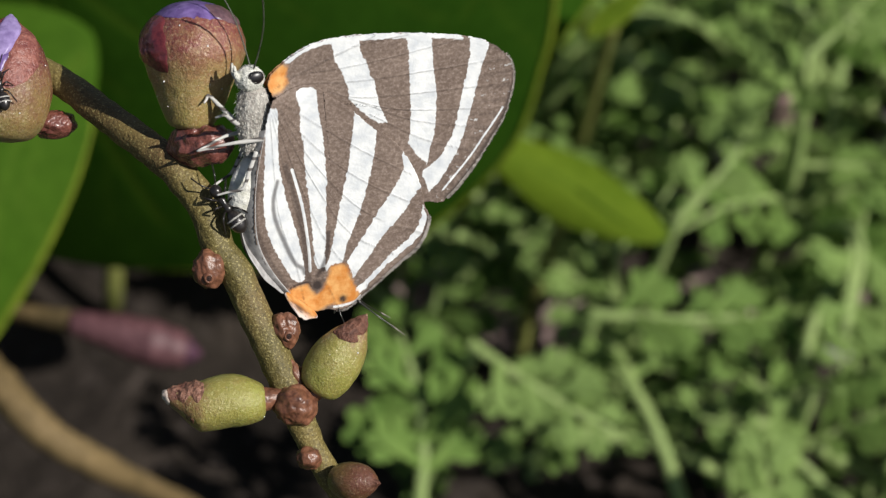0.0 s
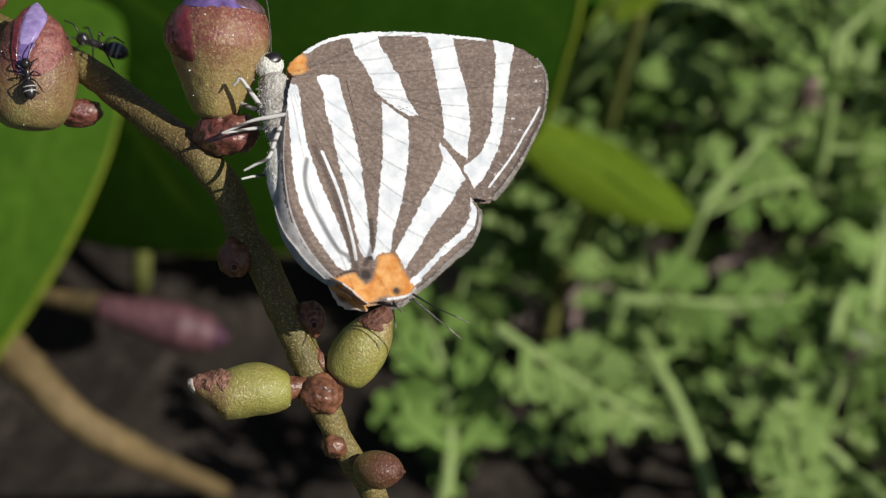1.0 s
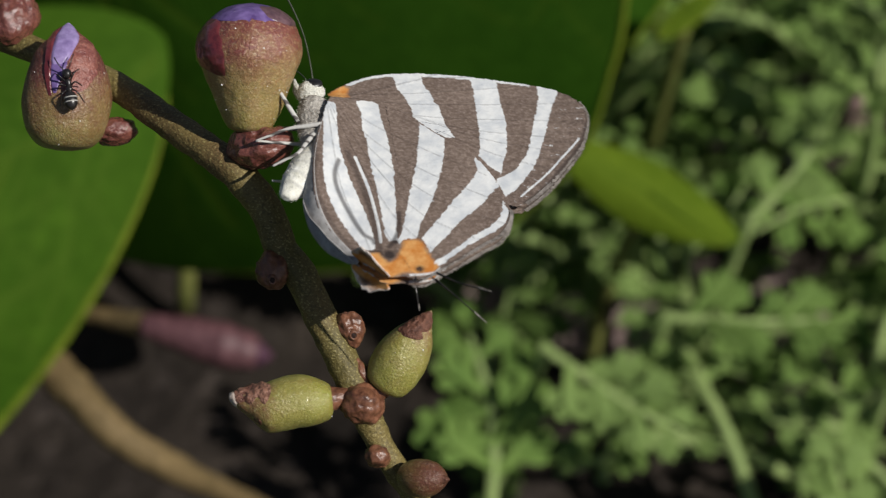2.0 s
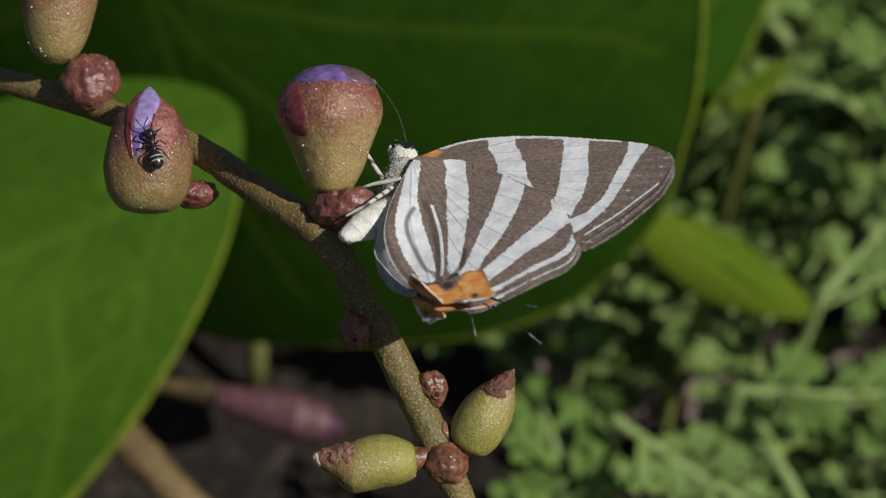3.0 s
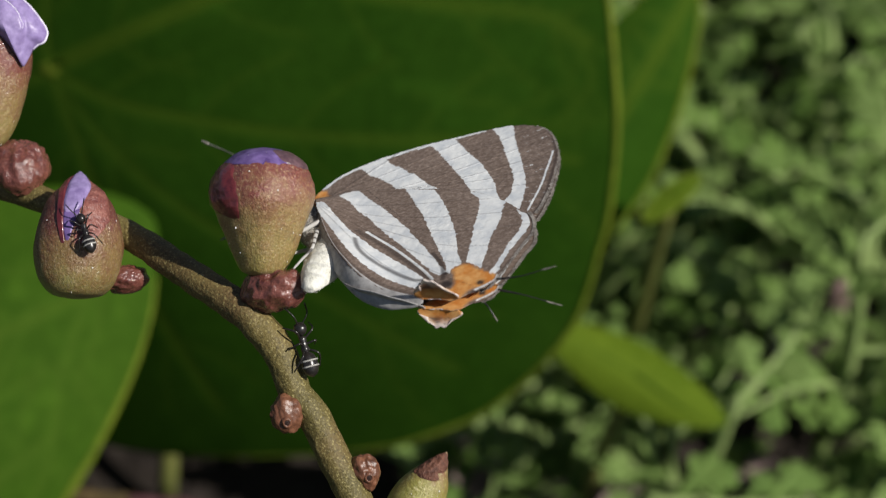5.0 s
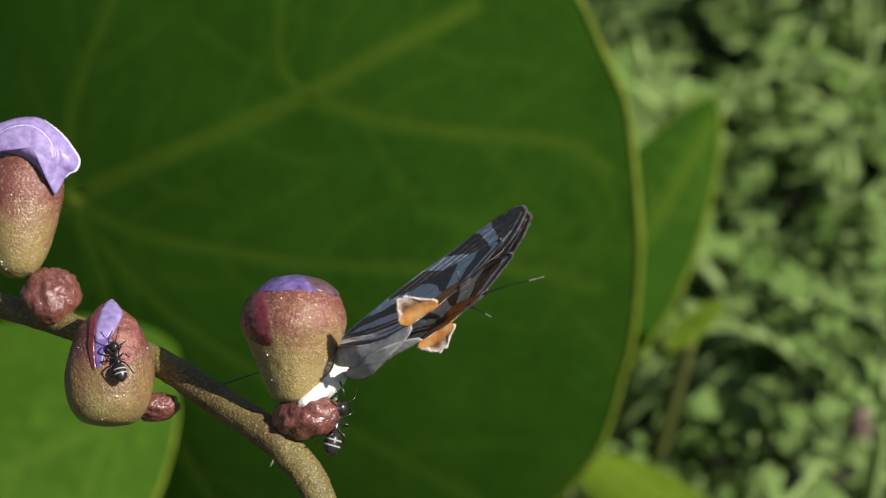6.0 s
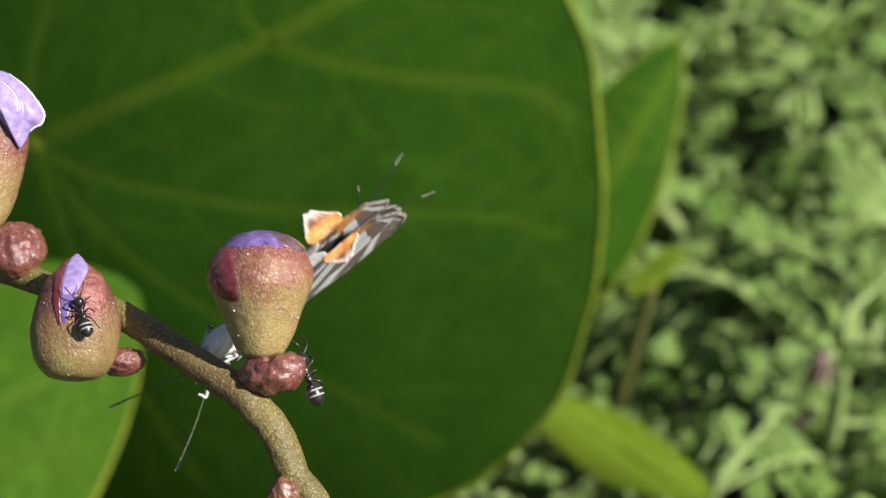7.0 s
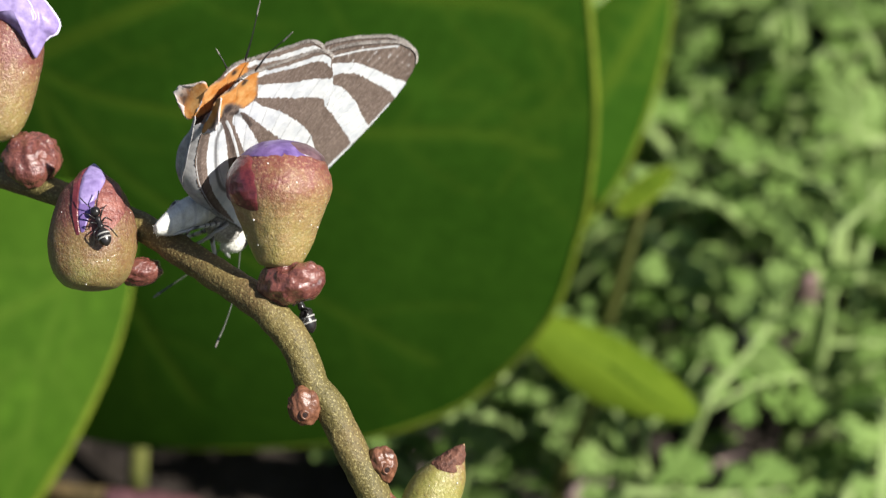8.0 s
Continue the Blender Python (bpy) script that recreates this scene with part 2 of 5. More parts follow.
PEBBLE = mottled("pebble_grey", (0.16, 0.14, 0.15), (0.34, 0.31, 0.32), 220, 0.8, 0.2, 0.5, 0.0005)


def weed_material():
    n = Nodes("weed_green", 0.7, 0.1)
    c = n.ramp(n.noise(150, 3), (0.3, (0.068, 0.138, 0.023)), (0.7, (0.165, 0.262, 0.058)))
    c = n.mix(n.math("MULTIPLY", n.per_object(), 0.6), c, (0.25, 0.345, 0.115))
    n.bump(n.noise(900, 3), 0.3, 0.0003)
    return n.done(c, 0.25)


WEED = weed_material()
WEED_STALK = mottled("weed_stalk", (0.17, 0.25, 0.075), (0.28, 0.36, 0.13), 200, 0.6, 0.2, 0.2, 0.0003)


def soil_material():
    n = Nodes("soil", 0.9, 0.15)
    c = n.ramp(n.noise(45, 5), (0.3, (0.014, 0.011, 0.009)), (0.7, (0.042, 0.033, 0.026)))
    c = n.mix(n.ramp(n.noise(260, 4), (0.55, (0, 0, 0)), (0.68, (0.4, 0.4, 0.4))), c, (0.10, 0.08, 0.07))
    n.bump(n.noise(240, 5), 0.8, 0.003)
    return n.done(c)


SOIL = soil_material()


# ---- mesh helpers ----
def mesh_ob(name, verts, faces, material, parent=None, label="", smooth=True):
    me = bpy.data.meshes.new(name)
    me.from_pydata([tuple(v) for v in verts], [], faces)
    me.polygons.foreach_set("use_smooth", [smooth] * len(me.polygons))
    me.materials.append(material)
    me.update()
    ob = new(name, me)
    if parent is not None:
        ob.parent = parent
    if label:
        ob["label"] = label
    return ob


def empty(name, m, label, category, group=""):
    ob = new(name)
    ob.empty_display_size = 0.002
    ob.matrix_basis = m
    return tagged(ob, label, category, group)


def smooth_path(points, steps):
    """A Catmull-Rom line through the points."""
    p = np.array(points, float)
    p = np.vstack([2 * p[0] - p[1], p, 2 * p[-1] - p[-2]])
    out = []
    for i in range(1, len(p) - 2):
        for k in range(steps):
            t = k / steps
            a, b, c, d = p[i - 1], p[i], p[i + 1], p[i + 2]
            out.append(0.5 * (2 * b + (c - a) * t + (2 * a - 5 * b + 4 * c - d) * t * t + (3 * b - a - 3 * c + d) * t ** 3))
    out.append(p[-2])
    return np.array(out)


def tube(points, radii, seg=12, steps=6, rough=0.0, seed=0):
    """Vertices and faces of a closed tube along a smooth line; radii are given at the points."""
    path = smooth_path(points, steps)
    rad = np.interp(np.linspace(0, 1, len(path)), np.linspace(0, 1, len(radii)), radii)
    verts, faces = [], []
    side = None
    for i, c in enumerate(path):
        t = path[min(i + 1, len(path) - 1)] - path[max(i - 1, 0)]
        t = t / (np.linalg.norm(t) + 1e-12)
        if side is None:
            side = np.cross(t, (0.31, 0.22, 0.93))
        side = side - t * (side @ t)
        side /= np.linalg.norm(side) + 1e-12
        up = np.cross(t, side)
        for k in range(seg):
            a = 2 * math.pi * k / seg
            r = rad[i]
            if rough:
                r *= 1 + rough * noise.noise(Vector((c[0] * 1.3 + seed, c[1] * 1.3, c[2] + math.cos(a) * 1.4 + 2 * math.sin(a))))
            verts.append(c + r * (math.cos(a) * side + math.sin(a) * up))
    n = len(path)
    for i in range(n - 1):
        for k in range(seg):
            j = (k + 1) % seg
            faces.append((i * seg + k, i * seg + j, (i + 1) * seg + j, (i + 1) * seg + k))
    verts += [path[0], path[-1]]
    for k in range(seg):
        j = (k + 1) % seg
        faces.append((n * seg, j, k))
        faces.append((n * seg + 1, (n - 1) * seg + k, (n - 1) * seg + j))
    return np.array(verts), faces


def uneven(a, z, wave, seed):
    f = 1 + wave * noise.noise(Vector((math.cos(a) * 1.3 + seed, math.sin(a) * 1.3, z * 0.35)))
    return f + wave * 0.35 * noise.noise(Vector((math.cos(a) * 4 + seed, math.sin(a) * 4, z * 1.3)))


def lathe(profile, seg=40, rows=40, squash=1.0, wave=0.05, seed=0.0, mid=()):
    """A rounded body about z from (radius, height) points, a little uneven; mid gives (height, x, y) where its middle line leaves the axis."""
    prof = smooth_path(profile, max(2, rows // len(profile)))
    verts, faces = [], []
    hs, xs, ys = zip(*mid) if mid else ((0,), (0,), (0,))
    for r, z in prof:
        r = max(r, 0.0)
        ox, oy = np.interp(z, hs, xs), np.interp(z, hs, ys)
        for k in range(seg):
            a = 2 * math.pi * k / seg
            f = uneven(a, z, wave, seed)
            verts.append((r * f * math.cos(a) + ox, r * f * math.sin(a) * squash + oy, z))
    n = len(prof)
    for i in range(n - 1):
        for k in range(seg):
            j = (k + 1) % seg
            faces.append((i * seg + k, i * seg + j, (i + 1) * seg + j, (i + 1) * seg + k))
    faces.append(tuple(reversed(range(seg))))
    faces.append(tuple((n - 1) * seg + k for k in range(seg)))
    return np.array(verts), faces


def patch(profile, rows, lift, squash=1.0, wave=0.05, seed=0.0, mid=(), crinkle=0.0, ragged=0.0):
    """A sepal, petal or dry skin that lies on a lathed body: rows give (height, first angle, last angle) in degrees."""
    prof = smooth_path(profile, 12)
    rr = smooth_path(rows, 8)
    hs, xs, ys = zip(*mid) if mid else ((0,), (0,), (0,))
    cols, n = 26, len(rr)
    outer, inner = [], []
    for i, (z, a0, a1) in enumerate(rr):
        r = np.interp(z, prof[:, 1], prof[:, 0])
        ox, oy = np.interp(z, hs, xs), np.interp(z, hs, ys)
        ends = min(1.0, 4.0 * min(i, n - 1 - i) / (n - 1)) ** 0.5
        for k in range(cols):
            g = k / (cols - 1)
            a = radians(a0 + (a1 - a0) * g + ragged * noise.noise(Vector((z * 2.3 + seed, g * 2, seed))) * (abs(g - 0.5) * 2) ** 2)
            sides = min(1.0, 5.0 * min(g, 1 - g)) ** 0.5
            out = lift * ends * sides - 0.03 + crinkle * noise.noise(Vector((math.cos(a) * 3.5 * r / 1.5, math.sin(a) * 3.5 * r / 1.5, z * 3.1 + seed))) * ends * sides
            for ring, o in ((outer, out), (inner, -0.12)):
                q = max(r * uneven(a, z, wave, seed) + o, 0.01)
                ring.append((q * math.cos(a) + ox, q * math.sin(a) * squash + oy, z + 0.4 * o * (z > prof[-1, 1] * 0.8)))
    m = n * cols
    faces = []
    for i in range(n - 1):
        for k in range(cols - 1):
            b = i * cols + k
            faces += [(b, b + 1, b + cols + 1, b + cols), (m + b, m + b + cols, m + b + cols + 1, m + b + 1)]
    loop = list(range(cols)) + [i * cols + cols - 1 for i in range(1, n)] + [(n - 1) * cols + k for k in range(cols - 2, -1, -1)] + [i * cols for i in range(n - 2, 0, -1)]
    for a, b in zip(loop, loop[1:] + loop[:1]):
        faces.append((a, m + a, m + b, b))
    return np.array(outer + inner), faces


def facing(profile, rows):
    """Rows for patch() from (height, left, right) in millimetres across the side that faces the eye."""
    prof = smooth_path(profile, 12)
    out = []
    for z, x0, x1 in rows:
        r = max(0.05, np.interp(z, prof[:, 1], prof[:, 0]))
        a0, a1 = [-200.0 if x <= -r else 20.0 if x >= r else -math.degrees(math.acos(x / r)) for x in (x0, x1)]
        out.append((z, a0, a1))
    return out


def ball(r, seg=20, rows=14, wave=0.06, seed=0.0, tall=1.0):
    prof = [(r * math.sin(math.pi * i / 8) + (0.02 * r if i in (0, 8) else 0), -r * tall * math.cos(math.pi * i / 8)) for i in range(9)]
    return lathe(prof, seg, rows, 1.0, wave, seed)


def lumpy(r, seed, lobes=5):
    """A swollen node: a few rounded lobes grown into one another."""
    rng = random.Random(seed)
    heads = [Vector((rng.uniform(-1, 1), rng.uniform(-1, 1), rng.uniform(-1, 1))).normalized() for _ in range(lobes)]
    bm = bmesh.new()
    bmesh.ops.create_icosphere(bm, subdivisions=5, radius=1.0)
    for v in bm.verts:
        d = v.co.normalized()
        grow = sum(max(0.0, d.dot(h) - 0.25) ** 1.5 * 0.5 for h in heads)
        wrinkle = 0.12 * noise.noise(d * 2.6 + Vector((seed, 0, 0))) + 0.045 * noise.noise(d * 5 + Vector((0, seed, 0))) + 0.007 * noise.noise(d * 13 + Vector((0, seed, 0)))
        v.co = d * r * (0.84 + grow * 0.55 + wrinkle)
    verts = np.array([v.co for v in bm.verts])
    faces = [tuple(v.index for v in f.verts) for f in bm.faces]
    bm.free()
    return verts, faces


def axis_pose(base, tip, spin=0.0):
    """Millimetres in view space: a pose at base whose z points to tip, x as near the right as it goes."""
    z = (Vector(tip) - Vector(base)).normalized()
    x = Vector((1, 0, 0)) - z * z.x
    x = x.normalized() if x.length > 0.2 else (Vector((0, 0, 1)) - z * z.z).normalized()
    y = z.cross(x)
    m = Matrix((x, y, z)).transposed().to_4x4()
    return Matrix.Translation(Vector(base) * MM) @ m @ pose(0, 0, 0, 0, 0, spin)


def put_part(name, geo, material, parent, m=None, label="", scale=MM):
    verts, faces = geo
    ob = mesh_ob(name, np.asarray(verts) * scale, faces, material, parent, label)
    if m is not None:
        ob.matrix_basis = m
    return ob


# ---- ground ----
def ground():
    n, half = 90, 0.6
    line = np.concatenate([[-60, -12, -3, -1.2], np.linspace(-half, half, n), [1.2, 3, 12, 60]])
    verts = [(x, y + 0.15, 0.010 * noise.noise(Vector((x * 9, y * 9, 0))) + 0.004 * noise.noise(Vector((x * 40, y * 40, 3))) if abs(x) < 1 and abs(y) < 1 else 0)
             for y in line for x in line]
    k = len(line)
    faces = [(j * k + i, j * k + i + 1, (j + 1) * k + i + 1, (j + 1) * k + i) for j in range(k - 1) for i in range(k - 1)]
    g = mesh_ob("ground", verts, faces, SOIL)
    tagged(g, "dark bare garden soil under low weeds", "ground", kind="structure")


ground()


# ---- the flower spike ----
def hooded_petal(outline, centre, depth, fold):
    """A domed petal in its own x and z, its lower part lying as a second fold inside a round crease, in millimetres."""
    rim = smooth_path(outline + outline[:1], 6)[:-1]
    seg, rings = len(rim), 30
    top = []
    for i in range(rings + 1):
        r = i / rings
        for p in rim:
            x, z = centre[0] + (p[0] - centre[0]) * r, centre[1] + (p[1] - centre[1]) * r
            inside = fold[2] - math.hypot(x - fold[0], z - fold[1])
            y = -1.2 - depth * math.sqrt(max(0.0, 1 - 0.88 * r * r)) - 0.20 / (1 + math.exp(-inside * 22)) + 0.06 * math.exp(-((inside + 0.12) / 0.12) ** 2)
            top.append((x, y + 0.05 * noise.noise(Vector((x * 1.4, z * 1.4, 3))), z))
    n = len(top)
    verts = top + [(x, y + 0.12, z) for x, y, z in top]
    faces = []
    for i in range(rings):
        for k in range(seg):
            j = (k + 1) % seg
            a, b, c, d = i * seg + k, i * seg + j, (i + 1) * seg + j, (i + 1) * seg + k
            faces += [(a, b, c, d), (n + a, n + d, n + c, n + b)]
    faces += [(rings * seg + k, rings * seg + (k + 1) % seg, n + rings * seg + (k + 1) % seg, n + rings * seg + k) for k in range(seg)]
    crease = []
    for k in range(seg):
        for i in range(rings):
            a, b = top[i * seg + k], top[(i + 1) * seg + k]
            if math.hypot(a[0] - fold[0], a[2] - fold[1]) < fold[2] <= math.hypot(b[0] - fold[0], b[2] - fold[1]):
                crease.append(a)
    return (np.array(verts), faces), top[rings * seg:], crease


def glint_drops(bud, count, seed):
    """Tiny white drops on a bud, their white standing in for its wet glints."""
    rng = random.Random(seed)
    able = [v for v in bud.data.vertices if v.normal.y < -0.2]
    for _ in range(count):
        v = rng.choice(able)
        put_part("droplet", ball(rng.uniform(0.022, 0.055), 8, 8), GLINT_WHITE, bud, Matrix.Translation(v.co + v.normal * 0.00003))


def flower_spike():
    spike = empty("flower_spike", VIEW, "olive-brown zigzag flower stem with swollen red nodes and plump buds", "plant stem")
    line = [(-62, 24, -26), (-44, 17.5, -19), (-31, 13.2, -13), (-23.0, 10.7, -9), (-16.95, 8.2, -6), (-13.9, 6.3, -4), (-10.6, 4.1, -1.5), (-8.5, 2.5, -0.3),
            (-6.8, 0.34, 0), (-6.0, -1.7, 0), (-4.8, -3.4, 0), (-3.8, -5.4, 0), (-2.8, -7.4, 0), (-1.6, -9.8, 0), (-1.0, -11.2, 0), (-0.07, -13.2, -0.3), (1.1, -15.2, -0.8),
            (2.7, -18, -2), (6, -30, -9), (12, -80, -50), (16, -133, -112)]
    rad = [0.7, 0.75, 0.8, 0.85, 0.9, 0.95, 1.0, 1.05, 1.0, 0.97, 0.97, 0.98, 0.98, 1.0, 0.95, 0.8, 0.78, 0.8, 1.0, 1.3, 1.6]
    put_part("stem", tube(line, rad, 24, 10, 0.10), STEM, spike)

    # the large bud before the butterfly
    shape = [(0.5, 0), (1.2, 0.25), (1.55, 0.72), (1.88, 1.4), (2.1, 2.05), (2.4, 2.75), (2.65, 3.4), (2.98, 4.15), (3.12, 4.85), (3.02, 5.5), (2.72, 6.15), (2.28, 6.72), (1.75, 7.15), (1.05, 7.47), (0.1, 7.62)]
    big = put_part("bud", lathe(shape, 64, 90, 1.0, 0.07, 1.0), BUD_TAN, spike, axis_pose((-7.9, 5.0, 0.6), (-7.75, 12.8, 1.1)), "plump tan bud flushed red with a violet top")
    put_part("petal", lathe([(2.44, 6.58), (2.31, 6.76), (1.8, 7.20), (1.08, 7.53), (0.1, 7.69)], 48, 30, 1.0, 0.07, 1.0), VIOLET, big, None, "violet petals showing at the top")
    put_part("sepal", patch(shape, facing(shape, [(0.9, -0.9, 1.0), (2.4, -1.3, 1.8), (3.4, -1.4, 2.6), (4.4, -1.3, 4.0), (5.2, -1.5, 4.0), (6.0, -1.68, 4.0), (6.6, -1.70, 3.0), (6.85, -1.4, 1.5), (6.98, -0.9, 0.9)]), 0.07, 1.0, 0.07, 1.0, (), 0.05, 3.0), BUD_TAN, big)
    put_part("petal", patch(shape, [(6.35, -30, 12), (6.7, -58, 30), (7.1, -72, 40), (7.4, -80, 50), (7.55, -80, 50)], 0.17, 1.0, 0.07, 1.0), DUSKY, big, None, "dusky translucent petal fold")
    put_part("sepal", patch(shape, facing(shape, [(3.35, -1.75, -1.25), (3.7, -2.5, -1.27), (4.4, -4.0, -1.3), (5.2, -4.0, -1.5), (6.0, -4.0, -1.68), (6.5, -2.6, -1.70), (6.78, -2.0, -1.65)]), 0.13, 1.0, 0.07, 1.0, (), 0.05, 2.0),
             FLAP_RED, big, None, "dark red sepal flap")
    put_part("node", lumpy(1.6, 4, 6), NODE_RED, spike, pose(-7.1 * MM, 4.2 * MM, 0.7 * MM, 70, 0, 20) @ Matrix.Diagonal((1.12, 0.95, 0.92, 1)), "glossy dark red swollen node")

    # the bud with the ant
    egg = [(0.6, 0), (1.6, 0.25), (2.3, 0.95), (2.56, 1.64), (2.72, 2.6), (2.72, 3.4), (2.53, 4.42), (2.32, 5.1), (2.05, 5.8), (1.55, 6.5), (1.0, 6.95), (0.6, 7.34), (0.1, 7.75)]
    left = put_part("bud", lathe(egg, 56, 66, 0.95, 0.04, 6.0), BUD_LEFT, spike, axis_pose((-19.4, 3.95, -4.4), (-19.3, 11.5, -4.8)), "egg-shaped olive bud flushed red")
    put_part("petal", patch(egg, facing(egg, [(4.9, -0.55, -0.2), (5.3, -0.78, 0.32), (6.0, -0.74, 0.62), (6.6, -0.66, 0.8), (7.0, -0.6, 0.72), (7.4, -0.4, 0.45), (7.85, -0.1, 0.1)]), 0.2, 0.95, 0.04, 6.0), PALE_VIOLET, left, None, "pale violet folded petal tip")
    put_part("petal", patch(egg, facing(egg, [(3.2, -0.5, -0.3), (3.9, -0.7, -0.1), (4.6, -0.78, 0.15), (5.15, -0.76, 0.3), (5.4, -0.6, 0.1)]), 0.1, 0.95, 0.04, 6.0), VIOLET, left, None, "dark violet base of the petal")
    put_part("sepal", patch(egg, facing(egg, [(3.0, -0.8, -0.55), (4.5, -1.12, -0.66), (6.0, -1.10, -0.62), (6.9, -0.9, -0.5), (7.4, -0.55, -0.3), (7.7, -0.2, -0.05)]), 0.17, 0.95, 0.04, 6.0), FLAP_RED, left, None, "dark plum sepal edge")
    put_part("sepal", patch(egg, facing(egg, [(3.0, 0.0, 0.7), (3.7, -0.1, 1.5), (4.6, 0.1, 2.0), (5.4, 0.32, 2.0), (6.2, 0.6, 1.75), (6.9, 0.7, 1.1), (7.25, 0.5, 0.66)]), 0.1, 0.95, 0.04, 6.0, (), 0.05, 10.0), SEPAL_PINK, left, None, "rose-red sepal")
    put_part("node", lumpy(1.2, 9), NODE_RED, spike, pose(-16.75 * MM, 5.25 * MM, -5.4 * MM, 0, 0, 20) @ Matrix.Diagonal((1.15, 0.72, 1, 1)), "glossy dark red swollen node")

    # the opening flower bud above it
    tall = [(0.5, -0.1), (1.3, 0.4), (1.85, 1.5), (2.3, 3.2), (2.55, 4.8), (2.6, 5.8), (2.45, 6.7), (2.0, 7.5), (1.3, 8.1), (0.1, 8.35)]
    upper = put_part("bud", lathe(tall, 48, 60, 0.95, 0.06, 11.0), BUD_RED, spike, axis_pose((-25.7, 13.6, -8.2), (-25.2, 20.5, -8.2)), "tan and red bud opening at its top")
    outline = [(-2.5, 7.2), (-2.3, 8.8), (-1.0, 9.6), (0.3, 9.9), (1.2, 9.75), (2.3, 9.0), (3.25, 7.95), (3.6, 7.3), (3.4, 6.7), (2.9, 6.4), (2.6, 5.7), (2.25, 5.1), (1.75, 5.8), (0.9, 6.7), (-0.1, 7.3), (-1.3, 7.5)]
    hood, edge_line, crease = hooded_petal(outline, (0.8, 7.8), 1.55, (0.1, 7.1, 2.15))
    put_part("petal", hood, PALE_VIOLET, upper, None, "pale violet hooded petal with a crease")
    m = len(edge_line)
    middle = [p for p in crease if p[2] > 7.3]
    put_part("petal_crease", tube(middle[::5], [0.015, 0.03, 0.035, 0.03, 0.015], 6, 3), PETAL_RIM, upper, None, "pale line of the crease")
    put_part("petal_rim", tube([edge_line[int(m * f)] for f in (0.26, 0.32, 0.38, 0.43, 0.47, 0.51, 0.55, 0.59)], [0.04, 0.06, 0.075, 0.075, 0.075, 0.075, 0.07, 0.04], 7, 3), PETAL_RIM, upper, None, "whitish petal rim")
    put_part("node", lumpy(1.75, 14, 7), NODE_RED, spike, pose(-23.5 * MM, 12.6 * MM, -8.8 * MM) @ Matrix.Diagonal((0.95, 1.0, 0.9, 1)), "dark red swollen node")

    # scars of fallen buds along the stem
    for k, (u, v, w, r, slant) in enumerate([(-6.55, -3.2, 0.35, 1.02, 18), (-1.75, -6.5, 0.2, 0.9, 22)]):
        knob = put_part("knob", lumpy(r, 20 + k, 4), NODE_BROWN, spike, pose(u * MM, v * MM, w * MM, 8, -6, slant) @ Matrix.Diagonal((0.95, 1.25, 0.95, 1)), "brown bud scar with a pore")
        ring, faces = [], []
        for i in range(18):
            a = 2 * math.pi * i / 18
            for rr, zz in ((0.40, -0.14), (0.31, 0.05), (0.22, 0.06), (0.15, -0.05)):
                ring.append((rr * math.cos(a) * 0.85, rr * math.sin(a) * 0.75, zz))
        for i in range(18):
            j = (i + 1) % 18
            for q in range(3):
                faces.append((i * 4 + q, j * 4 + q, j * 4 + q + 1, i * 4 + q + 1))
        faces.append(tuple(i * 4 + 3 for i in range(18)))
        top = max((c.co.z for c in knob.data.vertices if abs(c.co.x - 0.0001) < 0.00015 and abs(c.co.y + 0.0003) < 0.00015), default=r * MM)
        put_part("pore", (ring, faces), NODE_BROWN, knob, pose(0.1 * MM, -0.3 * MM, top, 14, 6, 0), "round pore with a raised rim")
        put_part("pore_floor", lathe([(0.02, -0.02), (0.15, -0.01), (0.15, 0.02), (0.02, 0.03)], 14, 8), SCAR_DARK, knob, pose(0.1 * MM, -0.3 * MM, top - 0.01 * MM, 14, 6, 0))
    put_part("node", lumpy(1.32, 24, 6), NODE_BROWN, spike, pose(-1.05 * MM, -11.15 * MM, 0.4 * MM), "reddish brown swollen node")
    put_part("node", lumpy(0.85, 25, 4), NODE_BROWN, spike, pose(-0.75 * MM, -9.6 * MM, 0.1 * MM, 0, 0, 25) @ Matrix.Diagonal((0.62, 1.5, 0.8, 1)), "reddish brown swollen node")

    # the two green buds below
    plump = [(0.35, 0), (1.15, 0.35), (1.5, 1.2), (1.6, 2.1), (1.5, 3.0), (1.2, 3.9), (0.76, 4.6), (0.38, 5.2), (0.04, 5.75)]
    right = put_part("bud", lathe(plump, 44, 60, 0.95, 0.06, 26.0), BUD_GREEN, spike, axis_pose((0.1, -10.3, 0.3), (2.75, -5.9, 0.9)), "yellow-green bud with a dry brown tip")
    put_part("tip", patch(plump, [(3.7, -150, -120), (4.0, -185, -80), (4.5, -200, -60), (4.9, -215, -20), (5.3, -225, 30), (5.72, -230, 60)], 0.10, 0.95, 0.06, 26.0, (), 0.12, 25.0), TIP_BROWN, right, None, "shrivelled brown tip")
    barrel = [(0.4, 0), (1.0, 0.22), (1.3, 0.7), (1.55, 1.4), (1.64, 2.2), (1.64, 3.1), (1.52, 3.95), (1.22, 4.6), (0.92, 5.05), (0.55, 5.68), (0.22, 6.1), (0.04, 6.22)]
    line = [(0, 0, 0), (2.1, 0, 0.13), (3.0, 0, 0.0), (3.95, 0, -0.18), (4.5, 0, -0.05), (5.04, 0, 0.16), (5.68, 0, 0.38), (6.2, 0, 0.58)]
    low = put_part("bud", lathe(barrel, 44, 80, 0.98, 0.04, 28.0, line), BUD_GREEN, spike, axis_pose((-2.7, -10.9, 0.6), (-8.9, -11.2, 1.2)), "yellow-green bud with a slanted shrivelled tip")
